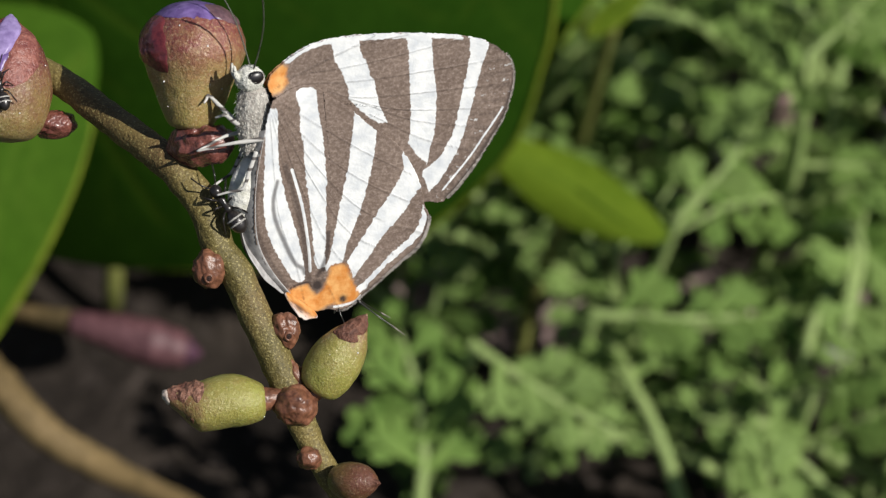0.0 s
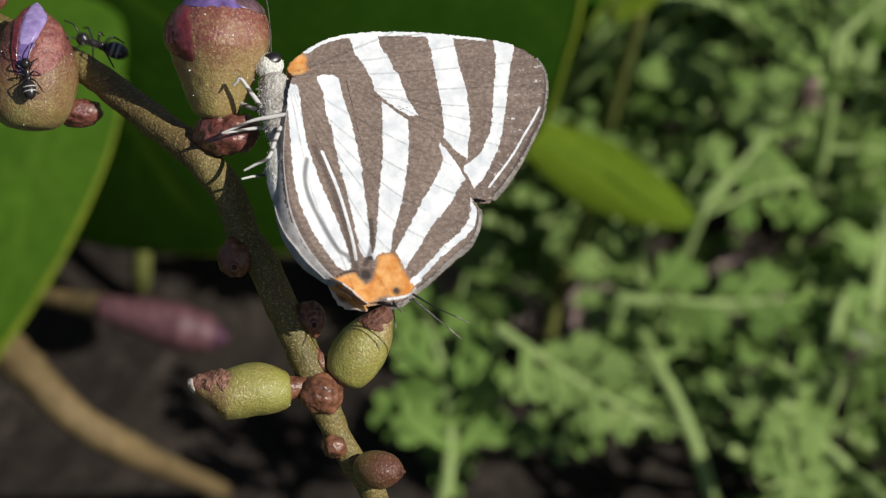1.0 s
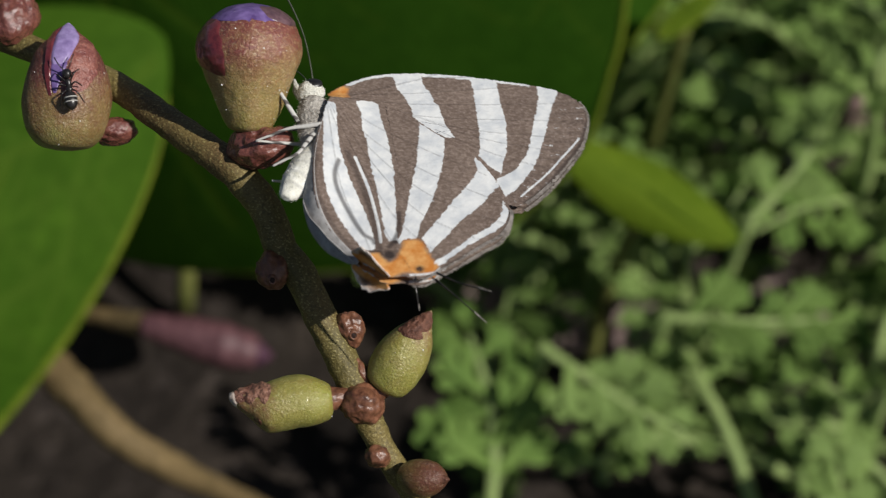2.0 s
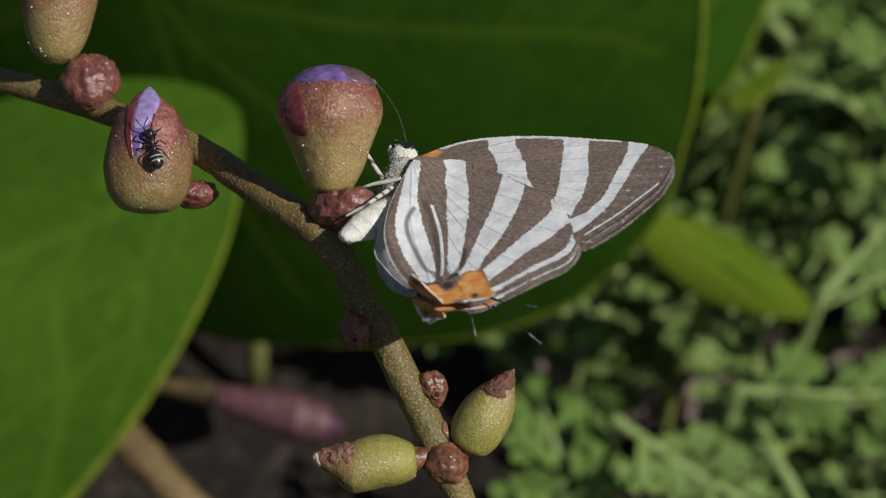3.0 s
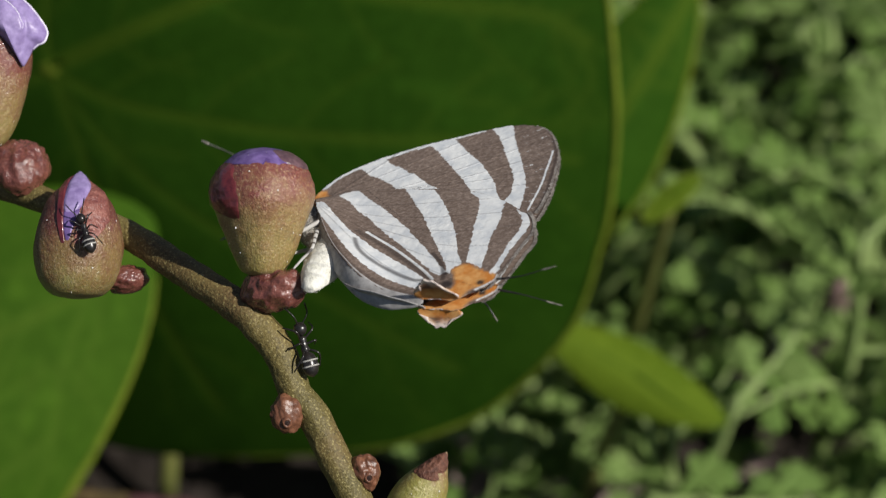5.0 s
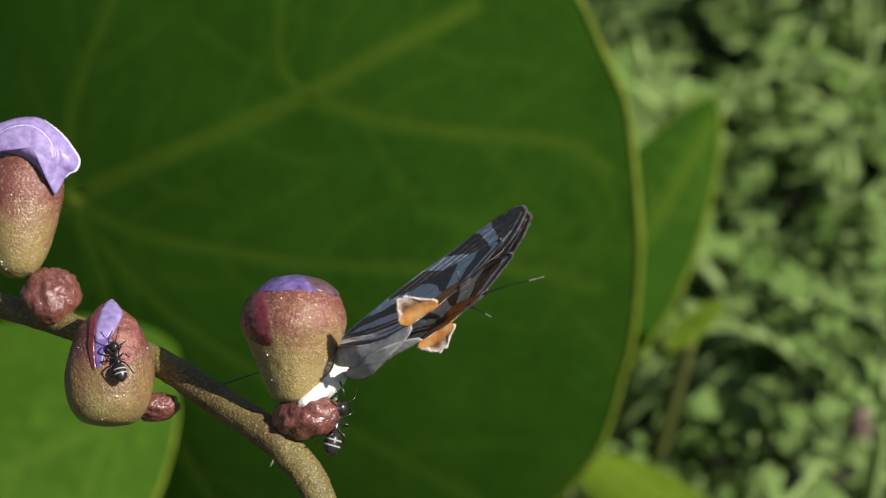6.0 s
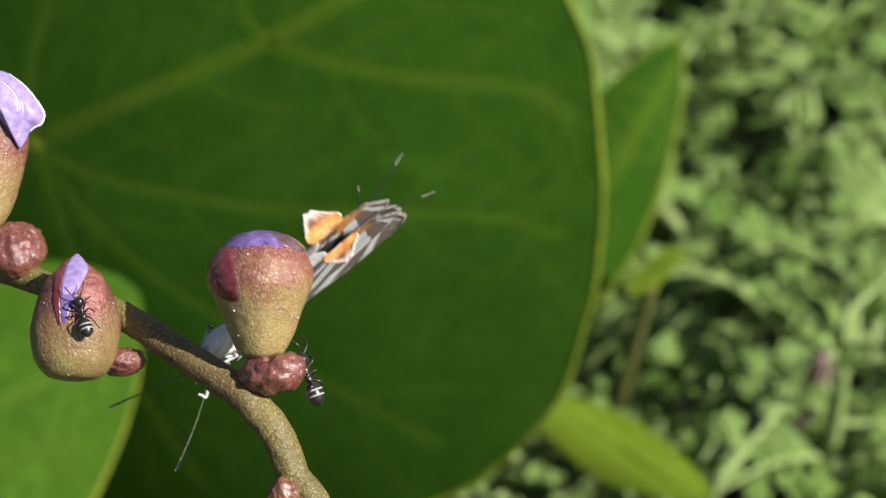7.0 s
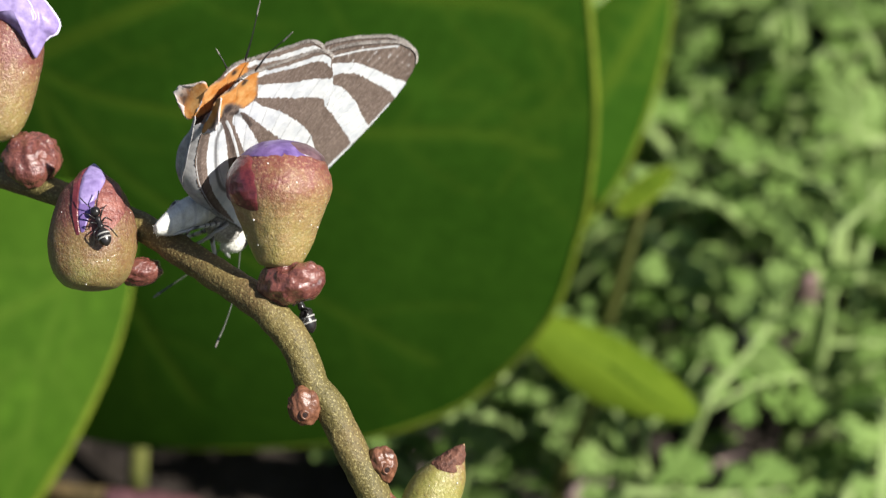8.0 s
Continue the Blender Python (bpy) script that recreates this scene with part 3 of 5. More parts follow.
    put_part("tip", patch(barrel, [(3.75, 35, 60), (4.1, 10, 95), (4.7, 14, 130), (5.2, 0, 140), (5.7, -20, 150), (6.0, -30, 160)], 0.12, 0.98, 0.04, 28.0, line, 0.12, 25.0), TIP_PALE, low, None, "shrivelled pinkish brown tip")
    put_part("tip_edge", patch(barrel, [(5.75, -150, 60), (5.95, -170, 120), (6.15, -180, 170), (6.21, -180, 180)], 0.09, 0.98, 0.04, 28.0, line, 0.05), TIP_WHITE, low, None, "whitish dry point")
    put_part("tip_edge", patch(barrel, [(4.35, -62, -40), (4.6, -66, -34), (4.85, -62, -40)], 0.05, 0.98, 0.04, 28.0, line, 0.1, 20.0), TIP_BROWN, low, None, "small brown scab")
    put_part("pedicel", tube([(-1.6, -10.5, 0.5), (-2.2, -10.65, 0.7), (-3.0, -10.75, 0.7)], [0.62, 0.6, 0.8], 14, 5, 0.2), NODE_BROWN, spike)
    put_part("pedicel", tube([(-0.6, -10.4, 0.3), (0.0, -10.3, 0.3), (0.5, -9.7, 0.4)], [0.7, 0.6, 0.6], 14, 5, 0.1), NODE_BROWN, spike)

    # the last bud at the foot and the scar beside it
    foot = put_part("bud", lathe([(0.3, 0), (0.9, 0.3), (1.2, 1.2), (1.1, 2.2), (0.6, 3.0), (0.05, 3.4)], 28, 30, 0.95, 0.08, 31.0),
                    BUD_FOOT, spike, axis_pose((1.5, -15.4, 0.2), (3.6, -15.3, 2.2)), "small olive bud with a red-brown tip")
    put_part("tip", lathe([(0.75, 2.5), (0.5, 3.0), (0.2, 3.5), (0.03, 3.7)], 16, 10, 0.8, 0.12, 32.0), TIP_BROWN, foot, pose(0, 0, 0), "brown tip")
    put_part("knob", lumpy(0.8, 33, 4), NODE_BROWN, spike, pose(-0.1 * MM, -14.2 * MM, 0.1 * MM, 0, 0, 25))
    for k, (bud, count) in enumerate(((big, 16), (left, 9), (upper, 14), (right, 3), (low, 3))):
        glint_drops(bud, count, 80 + k)
    return spike


SPIKE = flower_spike()


# ---- the butterfly ----
U = 0.0350                         # wing pattern unit, millimetres


def soft_inside(points, poly, soft):
    """1 inside the polygon, 0 outside, with a soft edge."""
    p, q = np.array(points, float), np.array(poly, float)
    far, inside = np.full(len(p), 1e9), np.zeros(len(p), bool)
    for a, b in zip(q, np.roll(q, -1, 0)):
        d = b - a
        t = (((p - a) @ d) / (d @ d + 1e-9)).clip(0, 1)
        far = np.minimum(far, np.hypot(*(p - a - t[:, None] * d).T))
        cross = (a[1] > p[:, 1]) != (b[1] > p[:, 1])
        x = a[0] + (p[:, 1] - a[1]) * d[0] / (d[1] if abs(d[1]) > 1e-9 else 1e-9)
        inside ^= cross & (p[:, 0] < x)
    return (0.5 + np.where(inside, far, -far) / soft).clip(0, 1)


def near_line(points, line, width):
    p, q = np.array(points, float), smooth_path(line, 4)
    far = np.full(len(p), 1e9)
    for a, b in zip(q[:-1], q[1:]):
        d = b - a
        t = (((p - a) @ d) / (d @ d + 1e-9)).clip(0, 1)
        far = np.minimum(far, np.hypot(*(p - a - t[:, None] * d).T))
    return (1.5 - far / width).clip(0, 1)


# outlines and bands of the folded wings: to the right and down from the wing's root, in pattern units
FORE_EDGE = [(-4, 0), (-8, -14), (-1, -31), (14, -46), (33, -61), (58, -75), (88, -85), (128, -91), (178, -93), (228, -92), (278, -89), (328, -84), (353, -80), (378, -73), (403, -61), (422, -45), (433, -24), (436, 3), (432, 30), (426, 58), (414, 85), (400, 111), (388, 133), (376, 154), (362, 174), (346, 195), (332, 210), (313, 218), (238, 200), (138, 138), (38, 48)]
HIND_EDGE = [(-3, 8), (14, -1), (33, -10), (54, -16), (74, -15), (88, -8), (106, 4), (138, 20), (178, 46), (218, 70), (250, 94), (276, 126), (296, 160), (308, 194), (319, 214), (320, 234), (314, 258), (303, 278), (283, 297), (263, 318), (238, 344), (220, 361), (208, 375), (193, 388), (176, 393), (160, 391), (146, 394), (130, 396), (114, 385), (98, 374), (85, 366), (72, 352), (52, 331), (32, 306), (13, 276), (-1, 244), (-9, 208), (-13, 168), (-14, 128), (-11, 78), (-8, 38)]
FORE_WHITE = [
    [(103, -86), (146, -90), (150, -76), (156, -57), (168, -42), (173, -20), (183, -10), (188, 11), (194, 34), (204, 50), (211, 65), (196, 65), (178, 54), (150, 31), (138, 18), (137, 2), (128, -17), (118, -37), (108, -52), (104, -68)],
    [(231, -93), (279, -90), (281, -71), (285, -47), (289, -22), (294, 3), (297, 28), (299, 58), (298, 88), (293, 113), (290, 145), (273, 130), (252, 104), (254, 83), (253, 53), (250, 23), (246, -7), (242, -42), (238, -72)],
    [(349, -82), (386, -72), (381, -51), (375, -27), (370, 3), (365, 33), (360, 58), (353, 93), (348, 113), (338, 135), (328, 155), (314, 181), (298, 196), (282, 160), (296, 148), (313, 133), (326, 108), (335, 83), (340, 48), (344, 13), (350, -22), (353, -52)],
    [(20, -51), (58, -77), (98, -88), (178, -95), (278, -91), (338, -84), (338, -78), (278, -84), (178, -85), (123, -82), (86, -78), (53, -66), (28, -48)],
]
HIND_WHITE = [
    [(39, -4), (51, -11), (70, -12), (79, -6), (83, 13), (90, 38), (96, 53), (103, 78), (110, 108), (116, 133), (120, 153), (125, 188), (128, 213), (133, 238), (136, 268), (138, 298), (141, 311), (130, 316), (121, 306), (118, 288), (110, 253), (101, 218), (91, 178), (83, 153), (76, 123), (70, 93), (61, 68), (56, 48), (53, 23), (45, 10)],
    [(152, 27), (178, 49), (197, 61), (199, 98), (198, 138), (195, 163), (190, 208), (183, 238), (176, 263), (173, 288), (172, 304), (158, 305), (150, 310), (145, 323), (141, 313), (148, 288), (149, 248), (151, 208), (154, 158), (156, 128), (155, 88), (154, 58)],
    [(250, 96), (274, 120), (292, 148), (296, 160), (284, 179), (273, 203), (253, 233), (238, 253), (228, 273), (218, 293), (206, 313), (196, 332), (186, 312), (180, 301), (188, 283), (198, 263), (210, 238), (223, 208), (233, 188), (243, 168), (253, 148), (258, 126), (253, 110)],
    [(305, 193), (317, 220), (313, 244), (298, 264), (273, 289), (250, 312), (234, 334), (219, 354), (210, 361), (204, 351), (223, 332), (241, 309), (263, 282), (288, 256), (302, 233), (306, 213)],
    [(-10, 20), (7, 23), (13, 48), (18, 83), (24, 113), (33, 143), (43, 168), (58, 203), (73, 233), (86, 263), (96, 288), (105, 313), (109, 328), (106, 339), (96, 342), (83, 333), (68, 313), (50, 288), (33, 263), (18, 233), (8, 198), (4, 168), (-1, 128), (-6, 78), (-11, 43)],
]
ORANGE_FORE = [(-9, 0), (-9, -17), (1, -35), (16, -47), (27, -41), (24, -27), (29, -17), (16, -6), (6, -2)]
ORANGE_HIND = [(83, 356), (98, 348), (116, 343), (123, 356), (133, 364), (143, 353), (150, 328), (153, 310), (173, 305), (183, 311), (193, 333), (206, 353), (214, 368), (206, 379), (178, 385), (166, 380), (150, 388), (138, 396), (123, 393), (110, 382), (94, 373), (82, 368)]
FORE_VEINS = [
    [(0, -7), (98, -52), (178, -92)],
    [(8, -9), (138, -72), (238, -91)],
    [(38, -27), (158, -42), (338, -80)],
    [(58, -12), (178, -14), (418, -42)],
    [(98, 3), (178, 18), (433, 3)],
    [(138, 18), (238, 43), (428, 48)],
    [(148, 20), (258, 63), (410, 86)],
    [(178, 48), (278, 98), (388, 130)],
]
HIND_VEINS = [
    [(8, 8), (78, 48), (178, 98), (273, 138)],
    [(3, 13), (78, 83), (178, 148), (306, 200)],
    [(3, 18), (98, 128), (198, 208), (316, 248)],
    [(1, 23), (98, 158), (178, 248), (283, 294)],
    [(0, 28), (88, 188), (148, 278), (228, 348)],
    [(-2, 33), (68, 198), (128, 308), (178, 388)],
    [(-4, 38), (38, 208), (88, 308), (113, 378)],
]
DARK_LINES = [
    [(28, 153), (25, 183), (30, 210), (43, 238), (58, 263), (73, 288), (88, 308), (101, 315), (106, 324)],
    [(138, 248), (141, 288), (136, 313), (130, 328)],
]
INNER_DARK = [(40, 126), (53, 153), (68, 188), (83, 223), (94, 258), (104, 293), (113, 328), (118, 343)]
INNER_THREAD = [(54, 134), (64, 156), (79, 190), (91, 224), (101, 258), (109, 288), (115, 320)]


def bulge(x, y):
    """Millimetres by which a wing stands off the middle where it wraps the body."""
    down = np.clip((np.asarray(y, float) + 34) / 50, 0, 1) * np.clip((340 - np.asarray(y, float)) / 130, 0, 1)
    return 0.72 * np.exp(-((np.asarray(x, float) + 8) / 52) ** 2) * down * down * (3 - 2 * down)


def wing(name, edge, centre, whites, oranges, veins, rims, side, parent, dark=(), spots=(), ribs=False):
    """One wing: a thin blade with fine relief along its veins; side is -1 for the one towards the eye at first."""
    seg, rings = 380, 92
    out = smooth_path(list(edge) + [edge[0]], 24)[:-1]
    step = np.r_[0, np.cumsum(np.hypot(*np.diff(np.vstack([out, out[:1]]), axis=0).T))]
    want = np.linspace(0, step[-1], seg, endpoint=False)
    loop = np.vstack([out, out[:1]])
    rim = np.stack([np.interp(want, step, loop[:, 0]), np.interp(want, step, loop[:, 1])], 1)
    rng = np.random.RandomState(5)
    rim = rim + rng.normal(0, 0.7, rim.shape)
    c = np.array(centre, float)
    pts = np.vstack([[c]] + [c + (rim - c) * (r / rings) ** 0.85 for r in range(1, rings + 1)])
    n = len(pts)
    rough = np.array([noise.noise(Vector((x * 0.11, y * 0.11, 3))) + 0.7 * noise.noise(Vector((x * 0.3, y * 0.3, 7))) for x, y in pts])
    shaken = pts + np.stack([rough, np.roll(rough, 57)], 1) * 2.2
    white = np.max([soft_inside(shaken, w, 5) for w in whites], 0)
    orange = np.max([soft_inside(shaken, o, 7) for o in oranges], 0)
    vein = np.max([near_line(pts, v, 1.1) for v in veins], 0)
    lines = np.max([near_line(pts, d, 3.8) for d in dark], 0) if dark else 0 * vein
    depth = np.r_[0, np.repeat((np.arange(1, rings + 1) / rings) ** 0.85, seg)]
    rimdark = np.zeros(n)
    for line, width, value in rims:
        m = near_line(pts, line, width)
        if value > 0:
            white = np.maximum(white * (1 - m), m * value)
            orange = orange * (1 - m)
        else:
            white = white * (1 - m)
            rimdark = np.maximum(rimdark, m * -value)
    if ribs:
        # pale ribs between the veins beside the outer margin
        turn = np.arctan2(pts[:, 1] - 40, pts[:, 0])
        beside = ((pts[:, 0] + 0.35 * pts[:, 1] - 330) / 60).clip(0, 1) * (1 - white)
        white = np.maximum(white, beside * 0.36 * (0.5 + 0.5 * np.sin(turn * 105 + rough)) ** 3)
        rimdark = np.maximum(rimdark, beside * 0.30 * (0.5 - 0.5 * np.sin(turn * 105 + rough)) ** 4)
    blots = np.max([np.exp(-((pts - np.array(s[:2])) ** 2).sum(1) / s[2] ** 2) for s in spots], 0) if spots else 0 * vein
    darkness = np.maximum.reduce([vein * (0.30 + 0.25 * rough.clip(-1, 1)), lines * 0.72, rimdark, (blots * 1.6).clip(0, 0.95)])
    relief = -0.03 * vein + 0.03 * np.sin(pts[:, 0] / 40) * depth + 0.012 * rough
    fold = 0.12 * (pts[:, 0] / 430) ** 2 + bulge(pts[:, 0], pts[:, 1])
    verts = []
    for y in (-0.022, 0.022):
        verts += [(p[0] * U, side * (fold[i] - 0.02) + relief[i] + y, -p[1] * U) for i, p in enumerate(pts)]
    faces = []
    for base, turn in ((0, 1), (n, -1)):
        for k in range(seg):
            j = (k + 1) % seg
            faces.append((base, base + 1 + k, base + 1 + j)[::turn])
            for r in range(rings - 1):
                a, b = base + 1 + r * seg, base + 1 + (r + 1) * seg
                faces.append((a + k, b + k, b + j, a + j)[::turn])
    last = 1 + (rings - 1) * seg
    for k in range(seg):
        j = (k + 1) % seg
        faces.append((last + k, n + last + k, n + last + j, last + j))
    ob = mesh_ob(name, np.array(verts) * MM, faces, WING, parent)
    rgb = np.stack([white, orange, darkness, np.ones(n)], 1)
    wing_pattern(ob, np.vstack([rgb, rgb]))
    return ob


def fur(body, count, length, material, seed):
    """Short scales and hairs standing off a body, joined into one part of it."""
    rng = np.random.RandomState(seed)
    me = body.data
    area = np.array([p.area for p in me.polygons])
    picks = rng.choice(len(area), count, p=area / area.sum())
    verts, faces = [], []
    for i in picks:
        p = me.polygons[i]
        n = np.array(p.normal)
        c = np.array(p.center) + rng.normal(0, 0.05, 3) * MM
        lean = np.array([0, 0, -0.8]) + rng.normal(0, 0.35, 3)
        way = n * 0.35 + lean * 0.8
        way /= np.linalg.norm(way)
        side = np.cross(way, rng.normal(0, 1, 3))
        side /= np.linalg.norm(side)
        l, w = length * rng.uniform(0.6, 1.3) * MM, 0.03 * MM
        w, third = w * 0.55, np.cross(way, side)
        b = len(verts)
        verts += [c + side * w, c - side * w, c + third * w, c + way * l]
        faces += [(b, b + 1, b + 3), (b + 1, b + 2, b + 3), (b + 2, b, b + 3)]
    tagged(mesh_ob("fur", verts, faces, material, body, smooth=False), kind="stuff")


def wing_pattern(ob, rgb):
    col = ob.data.attributes.new("pattern", "FLOAT_COLOR", "POINT")
    col.data.foreach_set("color", np.array(rgb, np.float32).ravel())


def sheet(points, rows, cols, thick):
    """A thin closed sheet from a grid of points in millimetres."""
    p = np.array(points, float).reshape(rows, cols, 3)
    across = np.cross(np.gradient(p, axis=0), np.gradient(p, axis=1))
    across /= np.linalg.norm(across, axis=2, keepdims=True) + 1e-9
    verts = np.vstack([(p + across * thick / 2).reshape(-1, 3), (p - across * thick / 2).reshape(-1, 3)])
    m, faces = rows * cols, []
    for i in range(rows - 1):
        for k in range(cols - 1):
            b = i * cols + k
            faces += [(b, b + 1, b + cols + 1, b + cols), (m + b, m + b + cols, m + b + cols + 1, m + b + 1)]
    loop = list(range(cols)) + [i * cols + cols - 1 for i in range(1, rows)] + [(rows - 1) * cols + k for k in range(cols - 2, -1, -1)] + [i * cols for i in range(rows - 2, 0, -1)]
    faces += [(a, m + a, m + b, b) for a, b in zip(loop, loop[1:] + loop[:1])]
    return verts, faces


def fringe(blade, line, side, seed):
    """Pale hair scales along the outer edge of a wing."""
    rng = np.random.RandomState(seed)
    path = smooth_path(line, 40)
    verts, faces = [], []
    for i in range(len(path) - 1):
        d = path[i + 1] - path[i]
        n = np.array([d[1], -d[0]]) / (np.hypot(*d) + 1e-9)
        for _ in range(2):
            p = path[i] + d * rng.rand() - n * 2
            l, w = rng.uniform(3, 8), 2.0
            y = side * (0.12 * (p[0] / 430) ** 2 - 0.02) + rng.uniform(-0.03, 0.03)
            t = d / (np.hypot(*d) + 1e-9)
            b = len(verts)
            tip = p + n * l + t * rng.uniform(-3, 3)
            verts += [((p + t * w)[0] * U, y, -(p + t * w)[1] * U), ((p - t * w)[0] * U, y, -(p - t * w)[1] * U), (p[0] * U, y + 0.05, -p[1] * U), (tip[0] * U, y, -tip[1] * U)]
            faces += [(b, b + 1, b + 3), (b + 1, b + 2, b + 3), (b + 2, b, b + 3)]
    tagged(mesh_ob("fringe", np.array(verts) * MM, faces, FRINGE, blade, smooth=False), kind="stuff")


def butterfly():
    fly = empty("butterfly", UPRIGHT, "small butterfly with brown and white striped wings and orange tail spots", "butterfly")
    outer = [(436, 8), (431, 33), (424, 60), (412, 86), (398, 111), (386, 133), (374, 154), (360, 174), (344, 195), (330, 209)]
    pale = [(422, 46), (407, 72), (390, 99), (376, 123), (359, 148), (339, 174), (324, 194)]
    fore_rims = [(outer, 4.2, -0.75), (pale, 2.0, 0.85), ([(386, -70), (406, -59), (424, -43), (433, -22), (435, 6)], 1.6, -0.6)]
    skirt = [(321, 216), (321, 236), (315, 260), (304, 280), (284, 299), (264, 320), (239, 346), (222, 362), (210, 376)]
    hind_rims = [(skirt, 4.5, -0.8), ([(208, 377), (193, 390), (176, 395), (160, 393)], 3.0, -0.85), ([(214, 366), (206, 376), (188, 382), (170, 386)], 2.4, 1.0),
                 (INNER_DARK, 4.8, -0.55), (INNER_THREAD, 2.6, 1.0), ([(-13, 138), (-7, 203), (4, 243), (19, 272), (38, 301), (58, 326), (76, 348)], 4.2, -0.45),
                 ([(84, 353), (98, 345), (115, 341), (121, 348)], 1.8, -0.9), ([(83, 370), (96, 374), (110, 382)], 2.0, 1.0)]
    hinds, feelers = [], []
    for side in (-1, 1):
        f = wing("forewing", FORE_EDGE, (218, 40), FORE_WHITE, [ORANGE_FORE], FORE_VEINS, fore_rims, side, fly, ribs=True)
        f.matrix_basis = pose(0, side * 0.14 * MM, 0, side * (1.0 if side < 0 else 0.5), 0, 0)
        fringe(f, [(422, -45), (433, -24), (436, 3), (432, 30), (426, 58), (414, 85), (400, 111), (388, 133), (376, 154), (362, 174), (346, 195), (332, 210)], side, 3)
        h = wing("hindwing", HIND_EDGE, (138, 188), HIND_WHITE, [ORANGE_HIND], HIND_VEINS, hind_rims, side, fly,
                 DARK_LINES, [(183, 371, 6), (132, 346, 9), (138, 316, 5), (228, 393, 6)])
        h["label"] = "striped hindwing with an orange lobe and thin tails"
        fringe(h, [(319, 214), (320, 234), (314, 258), (303, 278), (283, 297), (263, 318), (238, 344), (220, 361), (208, 375), (193, 388), (176, 393)], side, 4)
        hinds.append((side, h))
        # the lobe at the wing's corner, a rounded ear cupped outwards
        rows, cols = 18, 20
        grid, rgb = [], []
        for i in range(rows):
            t = i / (rows - 1)
            for k in range(cols):
                q = k / (cols - 1)
                s2 = 2 * q - 1
                wide = 0.5 + 0.5 * s2 * (0.86 + 0.46 * math.sin(math.pi * min(1, 0.10 + 0.82 * t)) - 0.30 * t * t)
                px, pz = 81 + 52 * wide, 360 + 34 * wide
                reach = (1.9 if side < 0 else 1.25) * t * (1 - 0.30 * s2 ** 4 - 0.22 * s2 ** 2) + 0.07 * math.sin(19 * q) * t * t
                cup = 0.20 * math.cos(math.pi * s2 / 2) * math.sin(math.pi * t)
                grid.append((px * U - 0.34 * reach + 0.1 * t, side * (0.80 * reach + 0.04 * reach * reach), -pz * U - 0.36 * reach + 0.10 * reach * reach + cup))
                edge = max(0.0, (t - 0.86) * 6, (abs(s2) - 0.90) * 7 * min(1, 3 * t))
                freckle = noise.noise(Vector((q * 9, t * 9, 4))) + 0.6 * noise.noise(Vector((q * 21, t * 21, 9)))
                cream = min(1.0, edge + max(0.0, (t - 0.30) * 1.7 + 0.25 * freckle) * 0.8)
                spot = 0.8 * math.exp(-((t - 0.62) / 0.13) ** 2 - ((q - 0.45) / 0.16) ** 2) + (0.55 if freckle > 0.42 and t > 0.45 else 0)
                rgb.append((min(1, cream), 1 - 0.72 * min(1, cream), min(0.8, spot), 1))
        lobe = put_part("lobe", sheet(grid, rows, cols, 0.09), WING, h, None, "orange tail lobe with a cream rim")
        wing_pattern(lobe, rgb + rgb)
        # the grey inner margin, folded over the abdomen
        grid = []
        edge = smooth_path([(-10, 58), (-13, 128), (-12, 168), (-7, 208), (1, 244), (15, 276), (34, 306), (54, 331), (74, 352), (86, 364)], 4)
        for i, p in enumerate(edge):
            f2 = math.sin(math.pi * (0.12 + 0.80 * i / (len(edge) - 1)))
            for k in range(10):
                t = k / 9
                grid.append((p[0] * U + 0.06 - 0.62 * f2 * t, -side * (0.35 * t + 0.75 * t * t) * f2 + side * (0.01 + float(bulge(p[0], p[1]))), -p[1] * U - 0.55 * f2 * t + 0.03 * math.sin(i * 0.9) * t))
        put_part("inner_fold", sheet(grid, len(edge), 10, 0.05), FOLD_GREY, h, None, "soft grey fold of the inner wing margin")
        for (x, z, dx, dz, length) in ((178 * U, -390 * U, 0.35, -1.0, 1.0), (210 * U, -374 * U, 0.85, -0.62, 3.0)):
            t = tube([(x, 0, z), (x + dx * length * 0.5, side * 0.30, z + dz * length * 0.45), (x + dx * length, side * 0.8, z + dz * length * 0.85)], [0.08, 0.035, 0.03], 7, 6)
            tail = put_part("tail", t, CHITIN, h, label="thread-like black tail with a pale tip")
            end = tube([(x + dx * length * 0.90, side * 0.70, z + dz * length * 0.76), (x + dx * length * 1.0, side * 0.8, z + dz * length * 0.85), (x + dx * length * 1.22, side * 1.0, z + dz * length * 1.03)], [0.035, 0.05, 0.02], 7, 4)
            put_part("tail_tip", end, FRINGE, tail, label="pale tail tip")
    thorax = put_part("thorax", lathe([(0.1, -3.9), (0.7, -3.3), (0.95, -1.7), (0.98, -0.2), (0.8, 0.7), (0.1, 1.2)], 32, 50, 0.72, 0.14, 41), FUR_GREY, fly, pose(-1.0 * MM, 0, -0.6 * MM, 0, -4, 0),
             "grey-white furry thorax")
    ab = put_part("abdomen", lathe([(0.1, 0.9), (0.75, 0.6), (1.02, -0.2), (1.18, -1.0), (1.20, -1.8), (1.08, -2.5), (0.88, -3.1), (0.68, -3.55), (0.50, -3.9), (0.30, -4.1), (0.04, -4.12)], 36, 70, 0.72, 0.09, 42, [(-4.1, -0.25, 0), (-2, 0, 0), (0, 0, 0)]), ABDOMEN_SCALES, fly,
                  pose(-0.45 * MM, 0, -4.3 * MM, 0, 2, 0), "cream-white tapered abdomen ringed with grey dots")
    head = put_part("head", ball(0.85, 24, 18, 0.10, 43, 0.9), FUR_WHITE, fly, pose(-1.3 * MM, 0, 0.85 * MM), "white scaled head")
